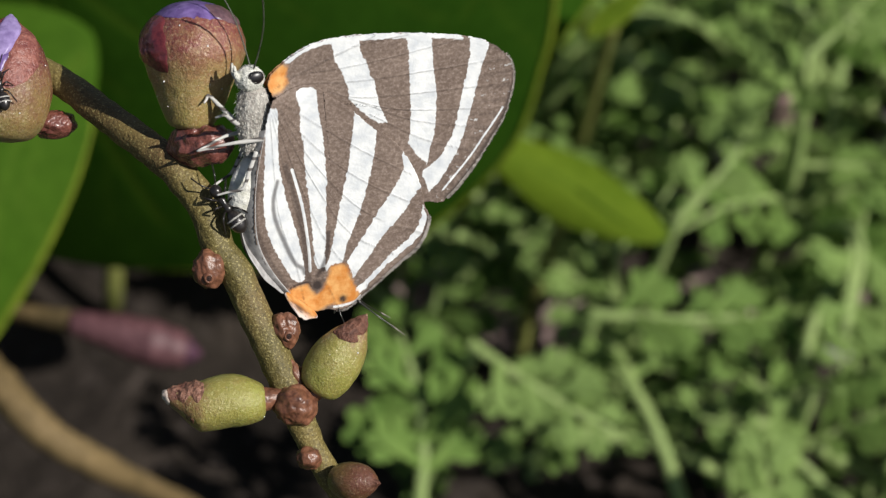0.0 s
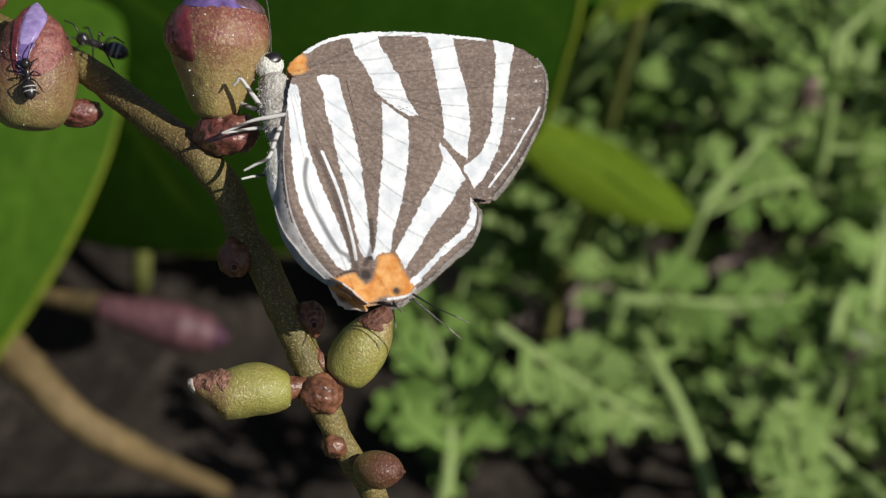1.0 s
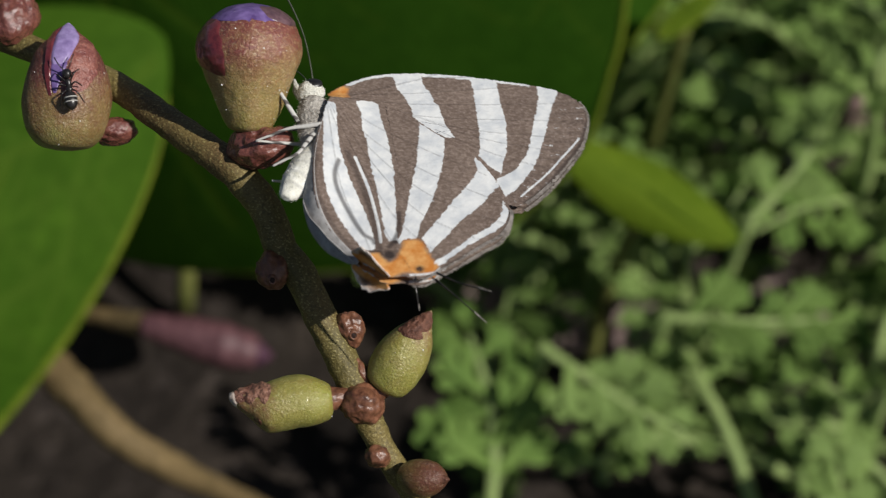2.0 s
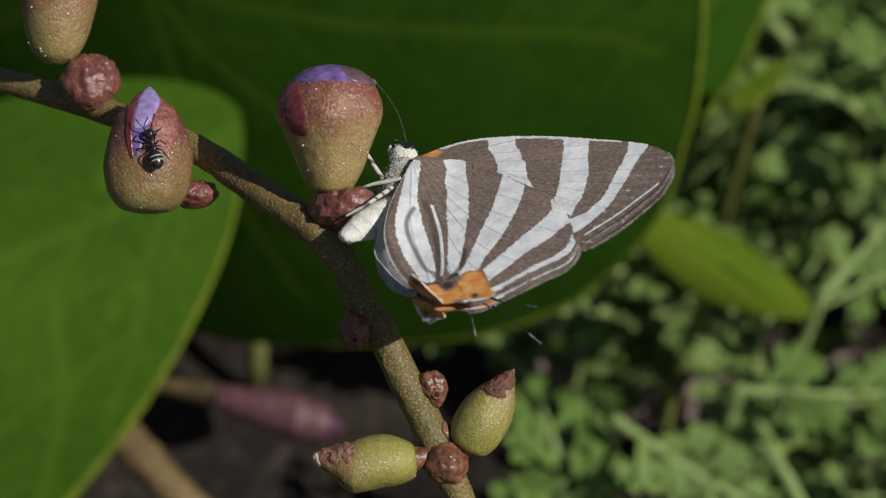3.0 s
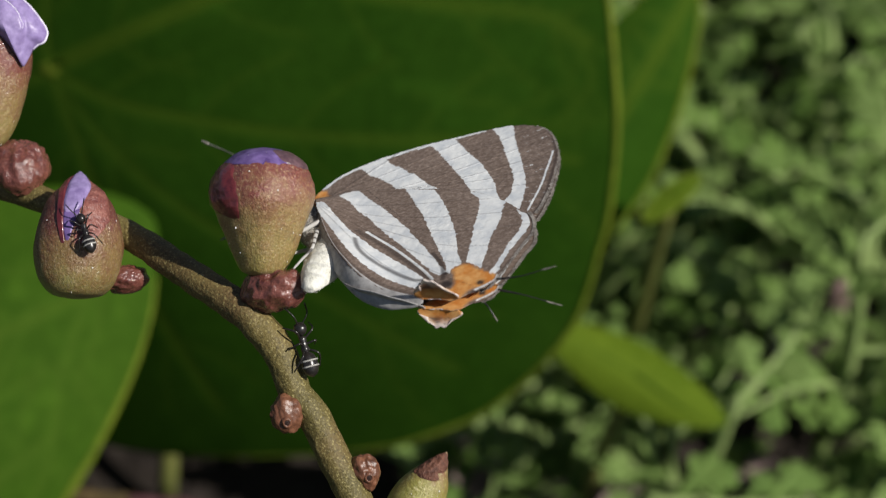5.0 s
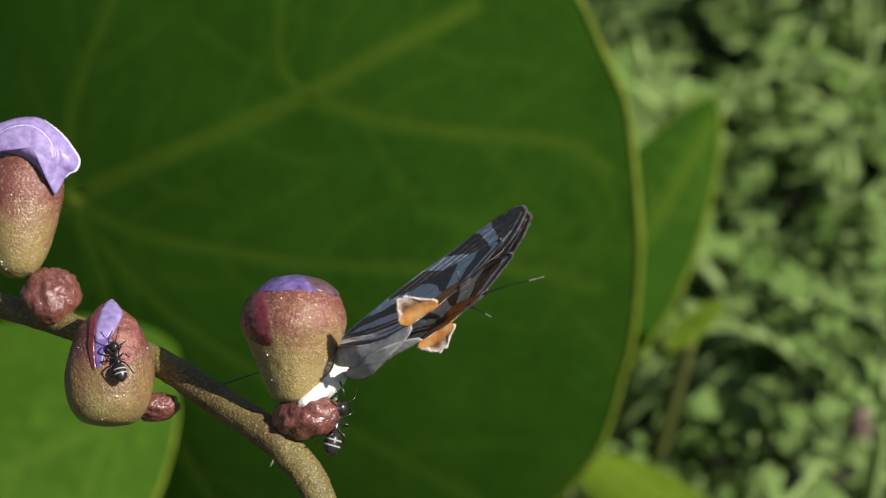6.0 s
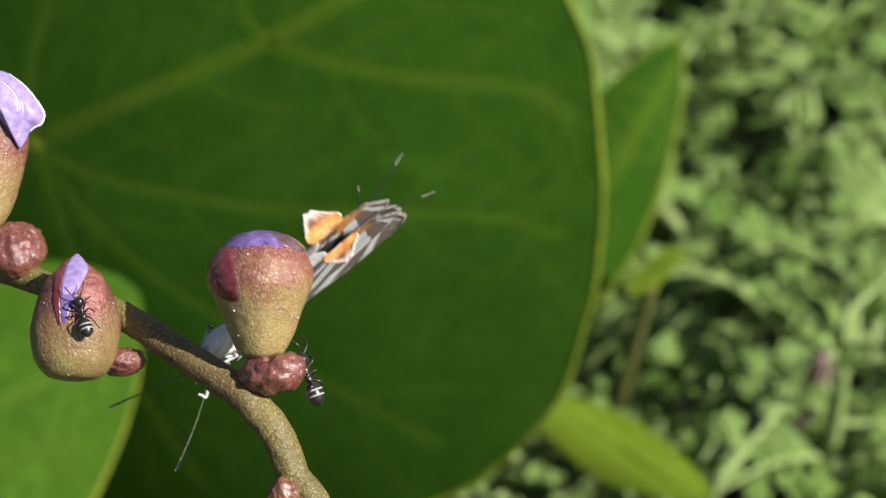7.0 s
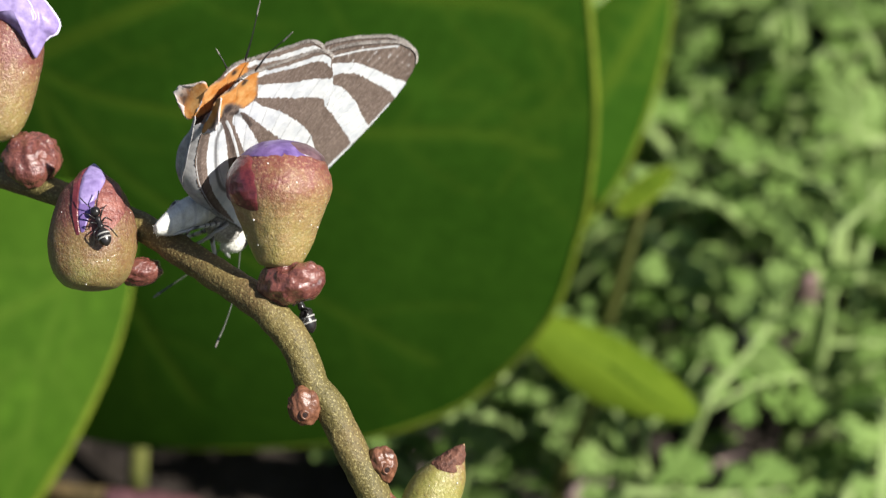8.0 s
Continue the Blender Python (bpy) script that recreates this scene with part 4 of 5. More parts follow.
    fur(thorax, 1100, 0.24, FUR_WHITE, 1)
    fur(ab, 700, 0.10, FUR_WHITE, 2)
    fur(head, 400, 0.10, FUR_WHITE, 3)
    for side in (-1, 1):
        put_part("eye", ball(0.46, 20, 14, 0.0, 0), EYE_BLACK, head, pose(0.08 * MM, side * 0.60 * MM, 0.20 * MM, 0, -18, 0) @ Matrix.Diagonal((1.32, 0.55, 0.92, 1)), "black eye rimmed white")
        pts = [(0, 0, 0), (0.25, 0, 1.6), (0.36, 0, 3.2), (0.2, 0, 5.0), (-0.1, 0, 6.4)]
        feeler = put_part("antenna", tube(pts, [0.055, 0.04, 0.04, 0.05, 0.075], 7, 8), ANTENNA, head, label="thin dark antenna with a pale tip")
        put_part("antenna_tip", tube([(-0.09, 0, 6.3), (-0.13, 0, 6.6), (-0.17, 0, 6.85)], [0.085, 0.07, 0.02], 7, 4), FRINGE, feeler, label="pale antenna tip")
        feelers.append((side, feeler))
        put_part("palp", tube([(-0.5, side * 0.2, -0.2), (-0.9, side * 0.25, 0.3), (-1.05, side * 0.25, 0.9)], [0.2, 0.18, 0.06], 8, 5), FUR_WHITE, head)
        for base, knee, foot in (((-1.9, 0.3, -1.9), (-3.2, 1.6, -0.7), (-3.6, 1.2, -1.0)), ((-0.5, 0.9, -2.6), (-2.4, 0.6, -2.9), (-4.25, 0.0, -3.5)), ((-0.9, 0.8, -3.4), (-1.7, 1.2, -5.5), (-3.1, 0.6, -6.1))):
            put_part("leg", tube([(p[0], p[1] * side, p[2]) for p in (base, tuple((a + b) / 2 for a, b in zip(base, knee)), knee, tuple((a + b) / 2 for a, b in zip(knee, foot)), foot)], [0.15, 0.14, 0.10, 0.085, 0.06], 8, 8), LEG, fly, label="slim grey-white leg ringed dark")
    return fly, ab, hinds, feelers


FOLD_GREY = mottled("fold_grey", (0.27, 0.26, 0.255), (0.44, 0.43, 0.42), 500, 0.8, 0.15, 0.2, 0.0001, 2200)
FRINGE = mottled("fringe_pale", (0.11, 0.095, 0.085), (0.34, 0.31, 0.28), 900, 0.8, 0.15, 0.2, 0.0001, 5000)


def abdomen_material():
    n = Nodes("abdomen_scales", 0.85, 0.15)
    w = n.tree.nodes.new("ShaderNodeTexWave")
    w.wave_type, w.bands_direction = "BANDS", "Z"
    w.inputs["Scale"].default_value, w.inputs["Distortion"].default_value, w.inputs["Detail Scale"].default_value = 370, 2.0, 2.0
    n.link(n.coord, w.inputs["Vector"])
    white = n.ramp(n.noise(1400, 4), (0.3, (0.60, 0.59, 0.50)), (0.65, (0.84, 0.83, 0.76)))
    c = n.mix(n.ramp(w.outputs["Fac"], (0.02, (0.28, 0.28, 0.28)), (0.25, (0, 0, 0))), white, (0.30, 0.30, 0.31))
    n.bump(n.noise(5200, 3), 0.7, 0.0001)
    return n.done(c)


ABDOMEN_SCALES = abdomen_material()
BUTTERFLY, ABDOMEN, HINDWINGS, FEELERS = butterfly()


# ---- ants ----
def ant(label, size=1.0):
    a = empty("ant", VIEW, label, "ant")
    put_part("thorax", lathe([(0.05, -0.55), (0.24, -0.4), (0.2, 0), (0.27, 0.35), (0.05, 0.62)], 16, 18, 0.9, 0.08, 51), CHITIN, a, scale=MM * size, m=pose(0, 0, 0.35 * MM * size, 90, 0, 0))
    put_part("gaster", lathe([(0.05, -0.85), (0.4, -0.55), (0.52, 0), (0.38, 0.5), (0.06, 0.75)], 18, 20, 0.95, 0.05, 52), CHITIN, a, scale=MM * size, m=pose(0, -1.25 * MM * size, 0.42 * MM * size, 90, 0, 0), label="glossy black banded gaster")
    head = put_part("head", ball(0.40, 18, 14, 0.08, 53, 1.05), CHITIN, a, scale=MM * size, m=pose(0, 0.95 * MM * size, 0.36 * MM * size, 90, 0, 0))
    for s in (-1, 1):
        put_part("antenna", tube([(s * 0.15, 1.2, 0.45), (s * 0.5, 1.75, 0.75), (s * 0.75, 2.4, 0.4)], [0.045, 0.045, 0.05], 6, 5), CHITIN, a, scale=MM * size)
        for y, ky, fy in ((0.35, 0.9, 1.4), (0.0, 0.1, -0.1), (-0.3, -0.8, -1.6)):
            put_part("leg", tube([(s * 0.15, y, 0.3), (s * 0.6, ky * 0.9, 0.75), (s * 0.95, fy * 0.9, 0.0)], [0.08, 0.065, 0.045], 6, 6), CHITIN, a, scale=MM * size)
    for y in (-1.0, -1.35):
        put_part("band", lathe([(0.53, -0.05), (0.55, 0), (0.53, 0.05)], 16, 6, 0.95, 0), PALE_BAND, a, scale=MM * size, m=pose(0, y * MM * size, 0.42 * MM * size, 90, 0, 0), label="pale hair band")
    return a


BUD_ANT = ant("small black ant feeding on a violet petal", 0.78)
STEM_ANT = ant("small black ant climbing the flower stem")
NODE_ANT = ant("small black ant with pale bands beside the bud's node")


# ---- large leaves behind ----
def big_leaf(label, centre, a, b, power, turn, material, rays, dome, foot, ripple=0.5, rim=0.55, start=0.0, hub=(0, 0), arc=(0, 360), swell=((-180, 1.0), (180, 1.0)), veins=()):
    """A broad leaf in millimetres: a rounded blade with a rim, veins that run out from its hub, and a stalk to the soil."""
    base = VIEW @ pose(centre[0] * MM, centre[1] * MM, centre[2] * MM, *turn)
    leaf = empty("leaf", base, label, "leaf")
    seg, rings = (300, 110) if a > 55 else (150, 50)
    rng = np.random.RandomState(int(abs(centre[0]) * 7 + a))

    def edge(t):
        ct, st = math.cos(t), math.sin(t)
        r = (abs(ct / a) ** power + abs(st / b) ** power) ** (-1 / power)
        r *= float(np.interp((math.degrees(t) + 180) % 360 - 180, *zip(*swell)))
        return r * ct, r * st

    def height(x, y):
        q = (x / a) ** 2 + (y / b) ** 2
        return -dome * q + ripple * noise.noise(Vector((x * 0.05, y * 0.05, a)))

    dirs = [start + 2 * math.pi * k / rays + rng.uniform(-0.12, 0.12) for k in range(rays)]
    lines = []
    for t in dirs:
        ex, ey = edge(t)
        bend = rng.uniform(-0.12, 0.12)
        line = [(hub[0] + (ex - hub[0]) * f - (ey - hub[1]) * bend * f * (1 - f), hub[1] + (ey - hub[1]) * f + (ex - hub[0]) * bend * f * (1 - f)) for f in (0, 0.25, 0.5, 0.75, 0.94)]
        lines.append((line, 1.0 if t == dirs[0] else 0.55))
        for f in (0.35, 0.55, 0.75):
            px, py = hub[0] + (ex - hub[0]) * f, hub[1] + (ey - hub[1]) * f
            for s in (-1, 1):
                ax, ay = edge(t + s * 0.42 * (1.1 - f * 0.5))
                g = 0.55
                lines.append(([(px, py), (px + (ax - px) * g * 0.5 + (ex - px) * 0.06, py + (ay - py) * g * 0.5 + (ey - py) * 0.06), (px + (ax - px) * g * 1.5, py + (ay - py) * g * 1.5)], 0.4))
    if veins:
        lines = []
        for line, w in veins:
            lines.append((line, w))
            path = smooth_path(line, 6)
            for i in range(5, len(path) - 3, 7):
                d = path[i + 1] - path[i]
                d /= np.hypot(*d)
                for s in (-1, 1):
                    g = rng.uniform(7, 12)
                    c = path[i]
                    lines.append(([tuple(c), tuple(c + d * g * 0.40 + s * g * 0.45 * np.array([-d[1], d[0]])), tuple(c + d * g + s * g * np.array([-d[1], d[0]]) * 0.85)], 0.22))
    flat = [(0.0, 0.0)] + [tuple(v * r / rings for v in edge(2 * math.pi * k / seg)) for r in range(1, rings + 1) for k in range(seg)]
    vein = np.max([near_line(flat, line, 0.32 + 0.62 * w) * (0.03 + 0.52 * w) for line, w in lines], 0)
    n = len(flat)
    verts = [(x, y, height(x, y) - 0.25 * vein[i]) for i, (x, y) in enumerate(flat)] + [(x, y, height(x, y) - 0.35) for x, y in flat]
    faces = []
    for o, way in ((0, 1), (n, -1)):
        for k in range(seg):
            j = (k + 1) % seg
            faces.append((o, o + 1 + k, o + 1 + j)[::way])
            for r in range(rings - 1):
                p, q = o + 1 + r * seg, o + 1 + (r + 1) * seg
                faces.append((p + k, q + k, q + j, p + j)[::way])
    last = 1 + (rings - 1) * seg
    faces += [(last + k, n + last + k, n + last + (k + 1) % seg, last + (k + 1) % seg) for k in range(seg)]
    blade = put_part("blade", (verts, faces), material, leaf)
    col = blade.data.attributes.new("pattern", "FLOAT_COLOR", "POINT")
    rgb = np.stack([vein, vein, vein, np.ones(n)], 1)
    col.data.foreach_set("color", np.vstack([rgb, rgb]).astype(np.float32).ravel())
    turns = [radians(arc[0] + (arc[1] - arc[0]) * k / 60) for k in range(61)]
    loop = [(*edge(t), height(*edge(t)) - 0.15) for t in turns]
    put_part("margin", tube(loop, [rim * 0.3, rim, rim, rim, rim * 0.3] if arc != (0, 360) else [rim] * 4, 7, 3), MARGIN, leaf, label="yellowish leaf edge")
    for line, w in lines:
        if w >= 0.5:
            put_part("vein", tube([(x, y, height(x, y) - 0.18) for x, y in line], [v * w for v in (0.36, 0.3, 0.24, 0.16, 0.06)], 7, 4), VEIN, blade)
    if veins:
        put_part("leaf_hub", ball(1.0, 16, 10, 0.1, 5), MARGIN, blade, Matrix.Translation((hub[0] * MM, hub[1] * MM, (height(*hub) - 0.02) * MM)) @ pose(0, 0, 0, 0, 0, -22) @ Matrix.Diagonal((1.5, 0.8, 0.2, 1)), "yellowish hub where the veins meet")
    inv = base.inverted()
    soil = inv @ Vector((foot[0] * MM, foot[1] * MM, -0.002))
    s = [v / MM for v in soil]
    start3 = (hub[0], hub[1], height(*hub) - 0.6)
    mid = [(p + q) / 2 + o for p, q, o in zip(start3, s, (0, 0, -14))]
    put_part("petiole", tube([start3, mid, s], [0.9, 1.1, 1.4], 10, 8), STALK, leaf)
    return leaf


BROAD_VEINS = [
    ([(-11.3, 3.6), (0.5, 7.1), (12.3, 10.4), (22.1, 13.4), (31.8, 17.3), (42.7, 21.5)], 1.0),
    ([(22.1, 13.4), (30.8, 9.6), (42.9, 6.7), (52.0, 4.7), (56.8, 1.0)], 0.7),
    ([(-11.3, 3.3), (-2.4, -1.2), (8.6, -4.0), (19.3, -6.3), (31.4, -8.0), (44.5, -9.3), (53.8, -12.5)], 0.6),
    ([(-11.3, 3.6), (-11.0, 10.8), (-8.0, 19.1), (-3.8, 27.1), (2, 38)], 0.6),
    ([(22.1, 13.4), (19.2, 17.4), (19.5, 24.8), (22, 33)], 0.5),
    ([(-11.0, 2.6), (-8.7, -6.6), (-5.9, -18.3), (-2.7, -30.0), (1, -42)], 0.6),
    ([(-11.3, 3), (-24, 0), (-38, -5), (-50, -12)], 0.6),
    ([(-11.3, 3), (-2, -9), (11, -20), (24, -30), (34, -38)], 0.5),
    ([(52.0, 4.7), (56.3, -0.2), (56.5, -4.1), (52.6, -7.8), (46, -10)], 0.35),
]
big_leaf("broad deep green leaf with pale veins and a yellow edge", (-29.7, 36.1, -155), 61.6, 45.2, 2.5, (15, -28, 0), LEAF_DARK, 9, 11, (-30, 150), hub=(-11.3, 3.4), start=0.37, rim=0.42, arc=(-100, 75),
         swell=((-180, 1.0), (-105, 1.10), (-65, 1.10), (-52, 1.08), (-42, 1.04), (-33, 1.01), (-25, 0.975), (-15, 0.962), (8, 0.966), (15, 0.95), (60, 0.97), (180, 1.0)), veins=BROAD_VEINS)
LIT_VEINS = [
    ([(57.1, -1.7), (48.9, -2.3), (39.5, -1.0), (29.4, 1.6), (16.4, 4.9)], 0.6),
    ([(36, -1.0), (29.3, -5.2), (23.3, -13.5), (16.1, -20.0), (7.5, -25.4)], 0.6),
    ([(48.9, -2.3), (39.5, -8.8), (32.6, -15.5), (23.5, -20.5)], 0.3),
    ([(29.4, 1.6), (19.1, -5.0), (9.1, -14.5)], 0.4),
    ([(23.3, -13.5), (30.4, -13.8), (34.8, -13.8)], 0.4),
]
# part of this leaf's sunlit look sits in its lighter green
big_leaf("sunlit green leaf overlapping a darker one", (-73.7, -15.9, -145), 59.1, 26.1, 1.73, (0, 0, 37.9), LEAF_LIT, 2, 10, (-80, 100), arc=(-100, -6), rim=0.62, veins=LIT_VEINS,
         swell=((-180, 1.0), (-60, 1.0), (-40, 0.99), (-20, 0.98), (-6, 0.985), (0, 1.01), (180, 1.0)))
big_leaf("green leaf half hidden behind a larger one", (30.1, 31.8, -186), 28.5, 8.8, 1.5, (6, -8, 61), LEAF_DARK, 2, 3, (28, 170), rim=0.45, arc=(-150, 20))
big_leaf("small yellow-green pointed leaf among the weeds", (34.5, 2.2, -172), 14.5, 4.6, 1.5, (-10, 10, -26), LEAF_YELLOW, 2, 2.6, (32, 122), ripple=2.2, rim=0.08)
big_leaf("small yellowish leaf at a shaded gap", (39.5, 25.3, -178), 4.8, 1.5, 2.0, (0, 0, 38), LEAF_YELLOW, 2, 0.4, (36, 148), rim=0.2)


# ---- things out of focus low down ----
def fallen_bud():
    b = empty("flower_bud", VIEW, "dull pink closed flower bud on a pale stalk", "flower bud")
    put_part("stalk", tube([(-78, -18, -172), (-52, -10.3, -166), (-37, -12.9, -160), (-28.5, -14.2, -155)], [1.2, 1.1, 1.1, 1.5], 12, 8, 0.1), DRY, b)
    put_part("body", tube([(-29.5, -14, -155), (-24, -15.4, -155), (-19.6, -16.6, -155), (-15.9, -17.5, -155), (-14.4, -17.8, -155)], [1.4, 2.4, 2.9, 2.2, 0.4], 18, 8, 0.1), PINK_DULL, b)
    put_part("tip", tube([(-17.0, -17.2, -155), (-15.2, -17.7, -155), (-13.6, -18.0, -155)], [2.0, 1.75, 0.3], 16, 6, 0.1), PINK_DARK, b, label="dark purple closed tip")
    put_part("root_stalk", tube([(-78, -18, -172), (-79, -50, -182), (-79, -60, -186)], [1.2, 1.3, 1.4], 10, 6), DRY, b)


def dry_stick():
    s = empty("dry_leaf_stalk", VIEW, "dry tan stalk lying among the weeds", "stalk")
    put_part("stalk", tube([(-74, 6, -176), (-52, -10, -172), (-42, -19, -163), (-34, -27, -160), (-26, -33, -166), (-16, -42, -197)], [1.2, 1.6, 2.0, 2.2, 1.9, 1.2], 12, 8, 0.15), DRY, s)
    put_part("sheath", tube([(-54, -8.6, -173), (-46, -15.5, -166), (-39, -22, -161.5), (-34, -26.8, -160)], [1.3, 2.2, 2.6, 1.9], 12, 8, 0.2), DRY, s, label="papery leaf sheath")


fallen_bud()
dry_stick()


# ---- weeds ----
def lobed_leaf(length, rng, pairs=4):
    """A soft fern-like leaf lying along y: a thick pale rib with round-lobed leaflets in pairs; vertices and faces in millimetres, and which faces are rib."""
    verts, faces = [], []

    def lobe(p, d, l, w, tilt):
        side = np.cross(d, np.array([tilt, 0.0, 1.0]))
        side /= np.linalg.norm(side)
        b = len(verts)
        for f, g in ((0, 0.42), (0.35, 0.80), (0.65, 1.0), (0.88, 0.80), (1.0, 0.34)):
            c = p + d * l * f + np.array([0, 0, 0.10 * l * math.sin(f * 2.6)])
            for s in (-1, 0, 1):
                verts.append(c + side * (s * w * g * 0.5) + np.array([0, 0, 0.12 * w * abs(s)]))
        for i in range(4):
            for s in range(2):
                k = b + i * 3 + s
                faces.append((k, k + 1, k + 4, k + 3))

    def spine(f):
        return np.array([0.06 * length * math.sin(f * 3), f * length * 0.86, length * (0.20 * f - 0.26 * f * f)])

    for i in range(pairs + 1):
        f = 0.22 + 0.78 * i / pairs
        size = length * (0.34 - 0.15 * f) * rng.uniform(0.65, 1.25)
        for a in ((rng.uniform(-0.3, 0.3),) if i == pairs else (-rng.uniform(0.6, 1.25), rng.uniform(0.6, 1.25))):
            if i < pairs and rng.random() < 0.12:
                continue
            p = spine(min(1.0, f + rng.uniform(-0.06, 0.06)))
            d = np.array([math.sin(a), math.cos(a), rng.uniform(-0.35, 0.40)])
            d /= np.linalg.norm(d)
            tilt = rng.uniform(-0.6, 0.6)
            lobe(p, d, size, size * 0.28, tilt)
            for e, at_, l in ((-0.75, 0.42, 0.55), (0.75, 0.42, 0.55), (-0.5, 0.72, 0.40), (0.5, 0.72, 0.40)):
                d2 = np.array([math.sin(a + e), math.cos(a + e), d[2]])
                lobe(p + d * size * at_, d2 / np.linalg.norm(d2), size * l, size * 0.24, tilt)
    blades = len(faces)
    b = len(verts)
    for f in np.linspace(0, 0.98, 7):
        c = spine(f)
        r = length * 0.026 * (1.15 - 0.7 * f)
        for x, z in ((-1, 0), (0, 1), (1, 0)):
            verts.append(c + np.array([x * r, 0, (z - 0.2) * r]))
    for i in range(6):
        for x in range(2):
            k = b + 3 * i + x
            faces.append((k, k + 1, k + 4, k + 3))
    return np.array(verts), faces, blades


def put_leaf(geo, parent, m):
    """One weed leaf with a paler rib."""
    verts, faces, blades = geo
    ob = put_part("leaf", (verts, faces), WEED, parent, m)
    ob.data.materials.append(WEED_STALK)
    ob.data.polygons.foreach_set("material_index", [0] * blades + [1] * (len(faces) - blades))
    return ob


def lying_frond(label, base, tip, rng, wide=1.0):
    """A weed whose one long leaf lies along a line between two places in view space, on a stalk from the soil."""
    base, tip = Vector(base), Vector(tip)
    plant = empty("weed_plant", VIEW, label, "weed", "weeds on the soil")
    length = (tip - base).length
    y = (tip - base).normalized()
    z = Vector((0.1, 0.5, 0.85))
    z = (z - y * z.dot(y)).normalized()
    x = y.cross(z)
    m = Matrix((x, y, z)).transposed().to_4x4()
    leaf = put_leaf(lobed_leaf(length / 0.86, rng, max(4, round(length / 4.5))), plant, Matrix.Translation(base * MM) @ m @ Matrix.Diagonal((wide, 1, wide, 1)))
    foot = VIEW.inverted() @ Vector(((VIEW @ (base * MM)).x - 0.006, (VIEW @ (base * MM)).y, -0.002)) / MM
    put_part("leaf_stalk", tube([tuple(base + y * 1.0), tuple((base + foot) / 2 + Vector((0, 1.5, 0))), tuple(foot)], [0.8, 1.0, 1.2], 7, 6), WEED_STALK, plant, label="pale green leaf stalk")
    return leaf


def weeds():
    rng = random.Random(11)
    geos = [lobed_leaf(rng.uniform(19, 26), rng, rng.choice((4, 5, 5))) for _ in range(8)]
    kinds = []
    for k, tall in enumerate((20, 28, 38, 48)):
        root = empty("weed_plant", pose(0, 0, 0), "low green weed with soft lobed leaves", "weed", "weeds on the soil")
        lean = (5 + 2 * k, 3 - 3 * k)
        line = [(0, 0, -4), (lean[0] * 0.3, lean[1] * 0.3, tall * 0.5), (lean[0], lean[1], tall)]
        put_part("stem", tube(line, [1.1, 0.95, 0.6], 7, 5), WEED_STALK, root, label="pale green stem")
        for b in range(3):
            a, reach, top = 2.1 * b + k, rng.uniform(22, 34), rng.uniform(0.5, 0.95) * tall
            run = [(lean[0] * 0.2, lean[1] * 0.2, tall * 0.3), (math.cos(a) * reach * 0.5, math.sin(a) * reach * 0.5, top), (math.cos(a) * reach, math.sin(a) * reach, top * 0.9)]
            put_part("leaf_stalk", tube(run, [0.95, 0.8, 0.5], 7, 5), WEED_STALK, root, label="pale green leaf stalk")
            put_leaf(geos[rng.randrange(8)], root, pose(*[v * MM for v in run[1]], 0, 0, math.degrees(a) - 90) @ pose(0, 0, 0, rng.uniform(-5, 15), rng.uniform(-20, 20), 0))
        path = smooth_path(line, 20)
        count = 4 + k
        for i in range(count):
            f = 0.28 + 0.72 * i / (count - 1)
            c = path[min(len(path) - 1, int(f * (len(path) - 1)))]
            size = 1.1 - 0.4 * f
            rise = 18 + 36 * max(0.0, f - 0.5) + rng.uniform(-24, 24)
            put_leaf(geos[rng.randrange(8)], root, pose(*[v * MM for v in c], 0, 0, i * 137.5 + rng.uniform(-20, 20)) @ pose(0, 0, 0, rise, rng.uniform(-25, 25), 0) @ Matrix.Scale(size, 4))
        kinds.append(root)
    spots = []
    for _ in range(12000):
        x, y = rng.uniform(-0.075, 0.125), rng.uniform(0.085, 0.31)
        gap = noise.noise(Vector((x * 42, y * 42, 5)))
        if gap < -0.16 or any((x - a) ** 2 + (y - b) ** 2 < 0.0145 ** 2 for a, b in spots):
            continue
        spots.append((x, y))
        if len(spots) >= 225:
            break
    for i, (x, y) in enumerate(spots):
        m = pose(x, y, 0, rng.uniform(-16, 16), rng.uniform(-16, 16), rng.uniform(0, 360)) @ Matrix.Scale(rng.uniform(0.8, 1.15), 4)
        if i < 4:
            kinds[i].matrix_basis = m
        else:
            low = x < 0.012 and y < 0.175
            if (low and rng.random() < 0.70) or (y < 0.17 and rng.random() < 0.55):
                continue
            if low:
                m = pose(x, y, 0, 0, 0, rng.uniform(0, 360)) @ Matrix.Scale(rng.uniform(0.5, 0.8), 4)
            copy_thing(kinds[0 if low else rng.choice((0, 0, 1, 1, 2, 3))], m).matrix_basis = m
    # the rest of the weeds round about
    verts, faces = [], []
    for _ in range(2200):
        x, y = rng.gauss(0.03, 0.45), rng.gauss(0.17, 0.45)
        if -0.085 < x < 0.135 and 0.03 < y < 0.32:
            continue
        v, f, _ = geos[rng.randrange(8)]
        m = np.array(pose(0, 0, 0, rng.uniform(-10, 60), rng.uniform(-30, 30), rng.uniform(0, 360)).to_3x3())
        b = len(verts)
        verts += list((v * rng.uniform(0.9, 1.5)) @ m.T * MM + np.array([x, y, rng.uniform(0.002, 0.028)]))
        faces += [tuple(k + b for k in q) for q in f]
    tagged(mesh_ob("weeds", verts, faces, WEED), "low green weeds covering the soil", "weeds", kind="stuff")


